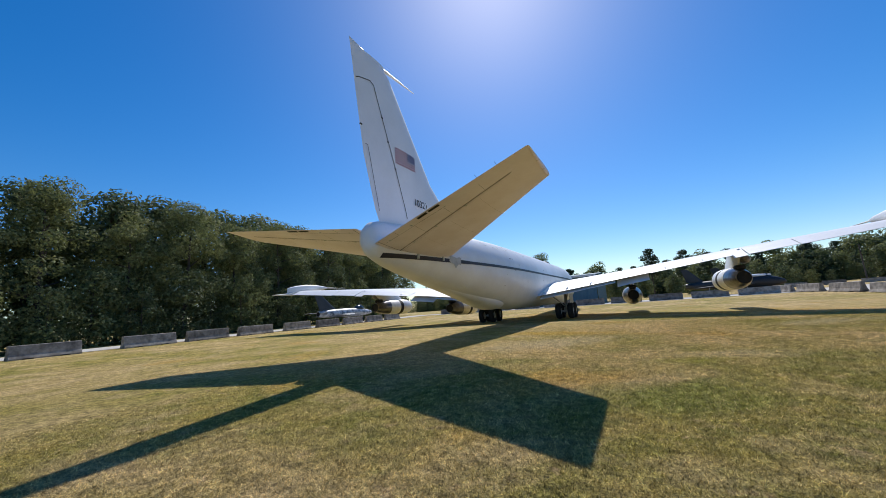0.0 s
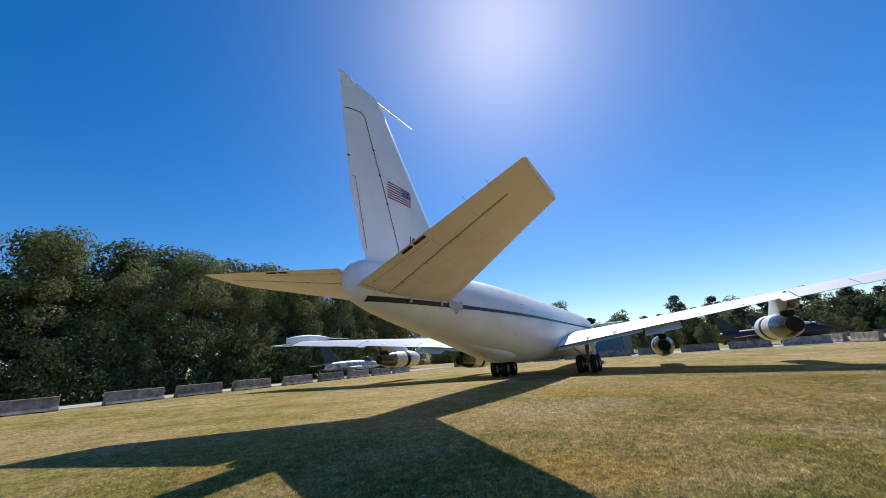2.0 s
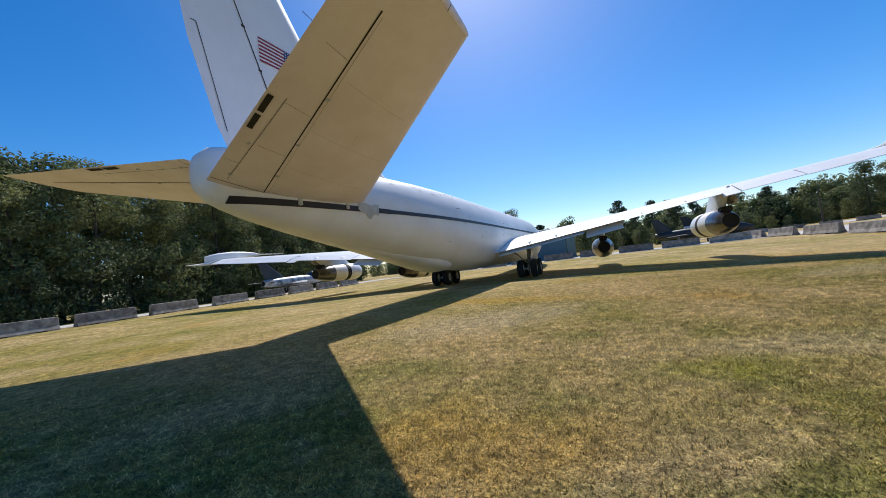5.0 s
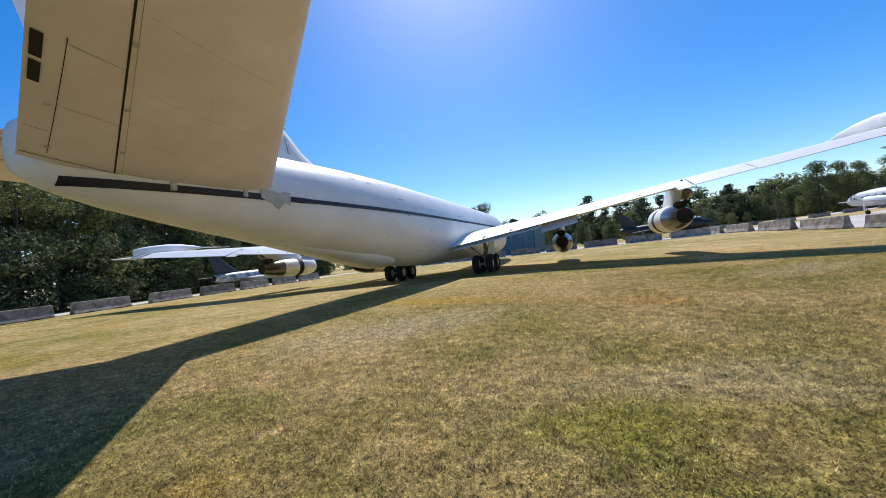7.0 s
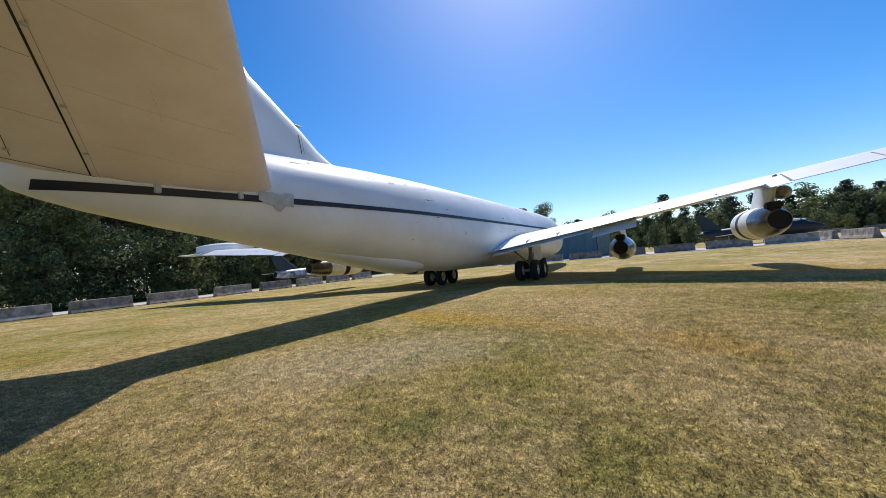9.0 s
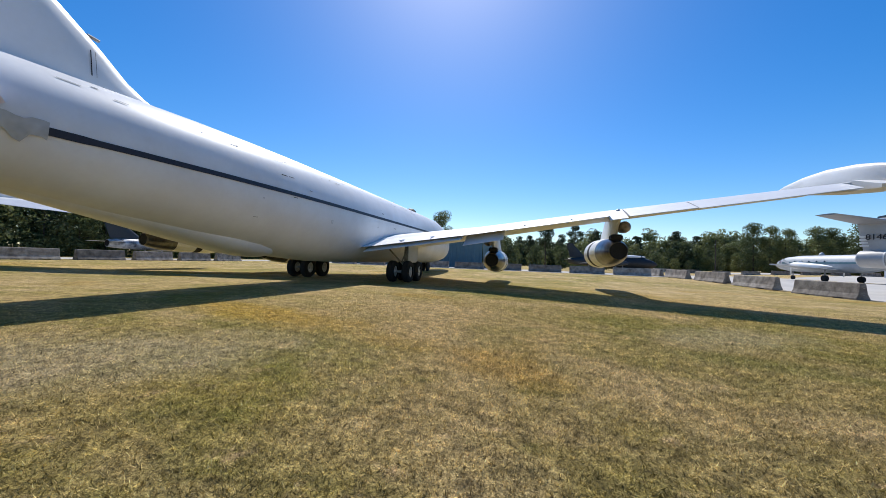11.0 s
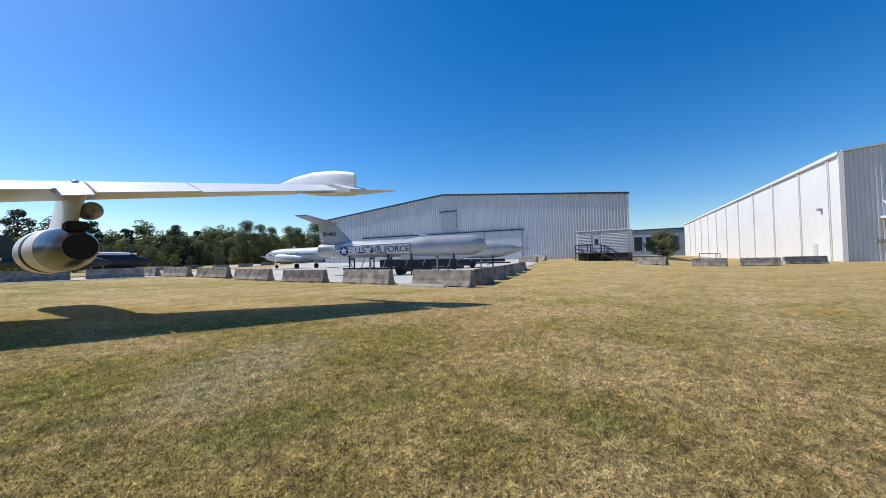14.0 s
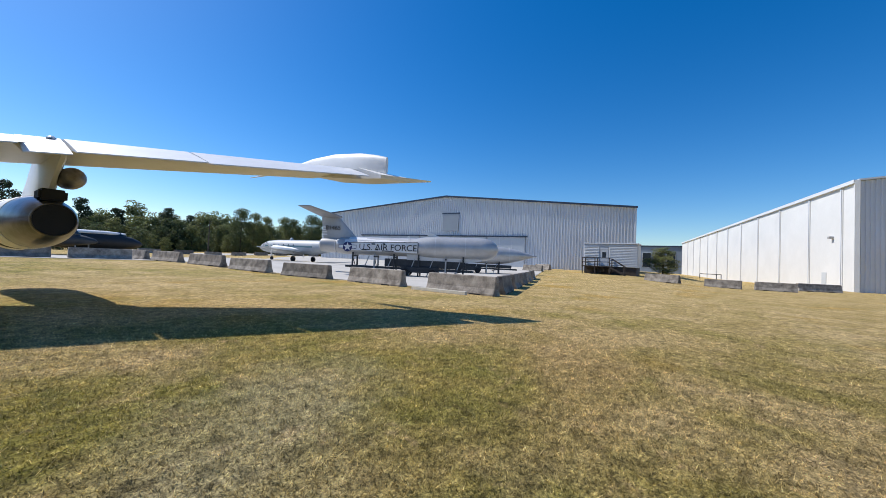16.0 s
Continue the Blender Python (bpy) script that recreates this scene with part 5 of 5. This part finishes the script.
def build_bizjet(m):
    """A pale transport along +y from its tail, with a propeller on each wing."""
    j = thing("transport_airplane", "pale grey propeller transport airplane parked behind the missile", "airplane", m)
    rows = [(0.0, 0.30, 2.6), (2.0, 0.75, 2.4), (4.5, 1.05, 2.2), (8, 1.08, 2.15), (13, 1.08, 2.15), (15.2, 0.95, 2.1), (16.6, 0.62, 2.0), (17.3, 0.25, 1.9), (17.5, 0.05, 1.85)]
    body = smooth(part("fuselage", loft([ellipse_ring((0, y, z), (1, 0, 0), (0, 0, 1), r, r, 28) for y, r, z in rows]), M_BIZGREY, j), 50)
    for s in (1, -1):
        rings = [[Vector((s * (1.09 * math.cos(a)), y, 2.15 + 1.09 * math.sin(a))) for a in (-0.02, 0.10, 0.20)] for y in (4.5, 8, 13, 15)]
        part("stripe", loft(rings, closed=False, caps=False), M_TEAL, body, "blue-green stripe")
        part("wing", loft([foil_ring((s * 0.8, 10.6, 1.4), (s * 0.8, 6.6, 1.4), 0.35, 8), foil_ring((s * 8.0, 7.2, 1.85), (s * 8.0, 5.9, 1.85), 0.12, 8)]), M_BIZGREY, j)
        nac = smooth(part("engine_nacelle", turned([(0, 0.04), (1.2, 0.24), (3.6, 0.40), (5.2, 0.42), (5.5, 0.34), (5.52, 0.05)], (s * 3.0, 5.1, 1.75), (0, 1, 0.02), 18), M_WHITEPOD, j, "white engine nacelle"), 50)
        smooth(part("spinner", turned([(0, 0.18), (0.25, 0.14), (0.42, 0.02)], (s * 3.0, 10.6, 1.86), (0, 1, 0), 14), M_WHITEPOD, nac), 50)
        for k in range(3):
            a = radians(25 + 120 * k)
            d = Vector((math.cos(a), 0, math.sin(a)))
            o = Vector((s * 3.0, 10.75, 1.86))
            side = Vector((-d.z, 0.35, d.x)).normalized()
            part("propeller_blade", loft([[o + d * r + side * w + Vector((0, 0.02, 0)), o + d * r - side * w + Vector((0, 0.02, 0)), o + d * r - side * w - Vector((0, 0.02, 0)), o + d * r + side * w - Vector((0, 0.02, 0))] for r, w in ((0.12, 0.06), (0.6, 0.13), (1.15, 0.12), (1.3, 0.05))]), M_WHITEPOD, nac, "white propeller blade")
        part("tailplane", loft([foil_ring((s * 0.05, 2.2, 3.0), (s * 0.05, -0.2, 3.0), 0.2, 8), foil_ring((s * 3.0, 0.9, 3.1), (s * 3.0, -0.5, 3.1), 0.1, 8)]), M_BIZGREY, j)
        part("main_gear", rod((s * 1.9, 7.4, 0.2), (s * 1.9, 7.4, 1.4), 0.07, 8), M_GEAR, j)
        part("tyre", turned([(-0.15, 0.2), (-0.15, 0.38), (0.15, 0.38), (0.15, 0.2)], (s * 1.9, 7.4, 0.38), (1, 0, 0), 20), M_RUBBER, j)
        for k in range(5):
            y = 8.5 + 1.1 * k
            part("window", turned([(0, 0.11), (0.02, 0.11)], (s * 1.055, y, 2.42), (s, 0, 0.25), 12), M_GLASS, body)
        part("cockpit_pane", turned([(0, 0.24), (0.02, 0.24)], (s * 0.72, 15.9, 2.45), (s * 0.8, 0.5, 0.5), 12), M_GLASS, body)
    fin = part("fin", loft([foil_ring((0, 4.6, 2.9), (0, 0.3, 2.9), 0.4, 8, UPX), foil_ring((0, 1.6, 4.3), (0, -0.2, 4.3), 0.15, 8, UPX)]), M_TAILGREY, j, "grey low fin")
    part("dome", turned([(0, 0.30), (0.2, 0.26), (0.38, 0.12), (0.42, 0.02)], (0, 10.2, 3.2), (0, 0, 1), 16), M_BIZGREY, body)
    part("nose_gear", rod((0, 14.6, 0.2), (0, 14.6, 1.4), 0.06, 8), M_GEAR, j)
    part("tyre", turned([(-0.1, 0.15), (-0.1, 0.28), (0.1, 0.28), (0.1, 0.15)], (0, 14.6, 0.28), (1, 0, 0), 20), M_RUBBER, j)


build_bizjet(plan_frame((46.0, 48.0), (43.9, 65.5), gz(45, 57) + 0.03))


# ---- trees ----
def leaf_crown(rng, clumps, leaf, count):
    """Leaves, as small bent quads, scattered through clumps given as (centre, radii)."""
    verts, faces = [], []
    total = sum(r.x * r.y + r.y * r.z + r.x * r.z for _, r in clumps)
    for c, r in clumps:
        n = int(count * (r.x * r.y + r.y * r.z + r.x * r.z) / total)
        for _ in range(n):
            d = Vector((rng.gauss(0, 1), rng.gauss(0, 1), rng.gauss(0, 1))).normalized()
            k = rng.uniform(0.55, 1.08) ** 0.7
            p = c + Vector((d.x * r.x, d.y * r.y, d.z * r.z)) * k
            nrm = (d + Vector((rng.gauss(0, 0.5), rng.gauss(0, 0.5), rng.gauss(0.35, 0.5)))).normalized()
            u = nrm.orthogonal().normalized()
            u = (Matrix.Rotation(rng.uniform(0, 6.28), 3, nrm) @ u)
            v = nrm.cross(u)
            s = leaf * rng.uniform(0.6, 1.4)
            i = len(verts)
            verts += [p - u * s, p + v * s * 0.5 + nrm * s * 0.15, p + u * s, p - v * s * 0.5 + nrm * s * 0.15]
            faces.append((i, i + 1, i + 2, i + 3))
    me = bpy.data.meshes.new("crown")
    me.from_pydata([tuple(v) for v in verts], [], faces)
    return me


def build_tree(rng, height, spread, low, mat, count, leaf, label, name="tree", category="tree", pine=False, full=1.0):
    t = thing(name, label, category)
    bm = turned([(0, height * 0.022), (height * 0.02, height * 0.016), (height * 0.4, height * 0.011), (height * 0.93, height * 0.003)], (0, 0, -0.1), (rng.uniform(-0.03, 0.03), rng.uniform(-0.03, 0.03), 1), 9)
    clumps = []
    levels = 13 if not pine else 9
    for k in range(levels):
        s = k / (levels - 1)
        z = height * (low + (0.94 - low) * s)
        wide = spread * (math.sin(math.pi * (0.18 + 0.74 * s)) ** 0.8) * (0.7 if pine else 1.0)
        for q in range(3 if not pine else 2):
            a = rng.uniform(0, 6.28)
            r = wide * rng.uniform(0.35, 0.8)
            c = Vector((r * math.cos(a), r * math.sin(a), z + rng.uniform(-0.05, 0.05) * height))
            rr = spread * rng.uniform(0.26, 0.46) * (0.85 if pine else full)
            clumps.append((c, Vector((rr, rr * rng.uniform(0.8, 1.2), rr * (0.68 if pine else rng.uniform(0.55, 0.8))))))
            if q == 0:
                rod((0, 0, z - height * 0.08), tuple(c), height * 0.006, 5, height * 0.002, bm=bm)
    part("trunk", bm, M_BARK, t)
    me = leaf_crown(rng, clumps, leaf, count)
    me.materials.append(mat)
    crown = new("crown", me)
    crown.parent = t
    return t


rng = random.Random(21)
OAKS = [build_tree(rng, 1.0 * h, s, low, mat, count, leaf, "leafy broad tree at the edge of the woods") for h, s, low, mat, count, leaf in
        ((17.5, 5.2, 0.10, M_LEAF, 15500, 0.165), (19.0, 5.0, 0.10, M_LEAF_DARK, 15500, 0.165), (16.0, 4.8, 0.08, M_LEAF, 15500, 0.165), (18.0, 5.6, 0.12, M_LEAF_DARK, 6000, 0.27), (18.5, 5.4, 0.10, M_LEAF, 6000, 0.27))]
BUSHES = [build_tree(rng, 6.5, 3.0, 0.05, mat, 3000, 0.145, "dense leafy bush under the trees", "bush", "bush") for mat in (M_LEAF_DARK, M_LEAF)]
PINES = [build_tree(rng, 15.0, 4.0, 0.45, M_PINE, 1600, 0.30, "tall pine with an open crown", "pine_tree", "tree", True), build_tree(rng, 13.0, 3.6, 0.35, M_PINE, 1500, 0.30, "tall pine with an open crown", "pine_tree", "tree", True)]
FAR = [build_tree(rng, h, s, 0.06, mat, 1700, 0.46, "distant leafy tree in the tree line", full=1.35) for h, s, mat in ((12.0, 4.6, M_LEAF_FAR), (13.5, 4.4, M_LEAF), (11.0, 4.8, M_LEAF_FAR))]
used = set()


def plant(kinds, x, y, scale=1.0, group="", label="", tall=1.0):
    k = rng.randrange(len(kinds))
    m = Matrix.Translation((x, y, gz(x, y))) @ Matrix.Rotation(rng.uniform(0, 6.28), 4, "Z") @ Matrix.Diagonal((scale, scale, scale * tall, 1))
    src = kinds[k]
    if src.name in used:
        ob = copy_thing(src, Matrix.Identity(4))
    else:
        ob = src
        used.add(src.name)
    ob.matrix_basis = m
    if group:
        ob["group"] = group
    return ob


for row, (x0, step) in enumerate(((-38.0, 5.6), (-43.5, 6.0), (-50.0, 6.4))):  # the woods by the road
    y = -42.0 + row * 2.5
    while y < 66:
        plant(OAKS[:3] if row == 0 else OAKS[3:], x0 - 0.12 * max(0, y - 20) + rng.uniform(-1.2, 1.2), y, rng.uniform(0.85, 1.0) * (0.95 + 0.05 * row), "woods")
        y += step * rng.uniform(0.8, 1.15)
y = -42.0
while y < 60:
    plant(BUSHES, -35.2 - 0.12 * max(0, y - 20) + rng.uniform(-0.8, 0.8), y, rng.uniform(0.7, 1.1), "undergrowth")
    y += rng.uniform(2.6, 4.2)
for row, (dy, n, lo, hi) in enumerate(((0, 62, 0.5, 0.78), (9, 54, 0.68, 0.95), (20, 46, 0.8, 1.06))):  # tree line across the field
    for k in range(n):
        a = k / (n - 1)
        plant(FAR, -80 + 260 * a + rng.uniform(-2, 2), 124 + 26 * a + dy + rng.uniform(-3, 3), rng.uniform(lo, hi), "far tree line")
for k in range(60):
    a = k / 59
    plant(BUSHES, -80 + 260 * a + rng.uniform(-2, 2), 119 + 26 * a + rng.uniform(-2, 2), rng.uniform(0.5, 0.9), "undergrowth")
for k in range(20):
    plant(PINES, -40 + 11 * k + rng.uniform(-5, 5), 135 + 1.5 * k + rng.uniform(-5, 5), rng.uniform(0.75, 1.0), "pines")
for x, y, s in ((12.0, 100, 0.85), (19.0, 98, 0.75), (8, 96, 0.55), (25, 104, 0.7)):
    plant(PINES, x, y, s, "pines")
plant(OAKS, -16.3, 100, 0.82, "woods")
for k in range(7):
    plant(FAR, 4 + 5.2 * k + rng.uniform(-1, 1), 82 + 2 * k + rng.uniform(-2, 2), rng.uniform(0.36, 0.55), "young trees")
plant([OAKS[2]], 112, 12.2, 0.78, "", "", 0.50)
for k in range(9):  # taller trees behind the transport airplane
    plant(OAKS[3:], 72 + 4.2 * k, 130 - 1.2 * k + rng.uniform(-3, 3), rng.uniform(0.66, 0.84), "far tree line")
pole = tagged(part("utility_pole", rod((52, 104, 0), (52, 104, 8.5), 0.14, 10, 0.10), M_BARK), "bare wooden utility pole before the trees", "pole")

# ---- grass blades near the path ----
def build_blades():
    g = np.random.default_rng(7)
    n = 800000
    x = g.uniform(-1, 24, n * 3)
    y = g.uniform(-7.5, 19, n * 3)
    d = np.where(y < 7, np.abs(x - (7.5 + 0.28 * (y + 8))), np.hypot(x - 11.7, y - 7))
    keep = g.uniform(0, 1, n * 3) < np.clip(1.15 - d / 11.0, 0.0, 1) ** 1.3
    x, y = x[keep][:n], y[keep][:n]
    m = len(x)
    h = g.uniform(0.012, 0.036, m)
    w = g.uniform(0.0025, 0.0065, m)
    a = g.uniform(0, 6.283, m)
    b = g.uniform(0, 6.283, m)
    lean = g.uniform(0.3, 1.9, m) * h
    co = np.empty((m, 3, 3), np.float32)
    co[:, 0] = np.stack([x - w * np.cos(a), y - w * np.sin(a), np.full(m, -0.004)], 1)
    co[:, 1] = np.stack([x + w * np.cos(a), y + w * np.sin(a), np.full(m, -0.004)], 1)
    co[:, 2] = np.stack([x + lean * np.cos(b), y + lean * np.sin(b), h], 1)
    me = bpy.data.meshes.new("grass_blades")
    me.vertices.add(m * 3)
    me.vertices.foreach_set("co", co.ravel())
    me.loops.add(m * 3)
    me.loops.foreach_set("vertex_index", np.arange(m * 3, dtype=np.int32))
    me.polygons.add(m)
    me.polygons.foreach_set("loop_start", np.arange(0, m * 3, 3, dtype=np.int32))
    me.update(calc_edges=True)
    me.materials.append(M_BLADE)
    tagged(new("grass_blades", me), "short mown grass blades, green and straw brown", "grass", kind="stuff")


build_blades()
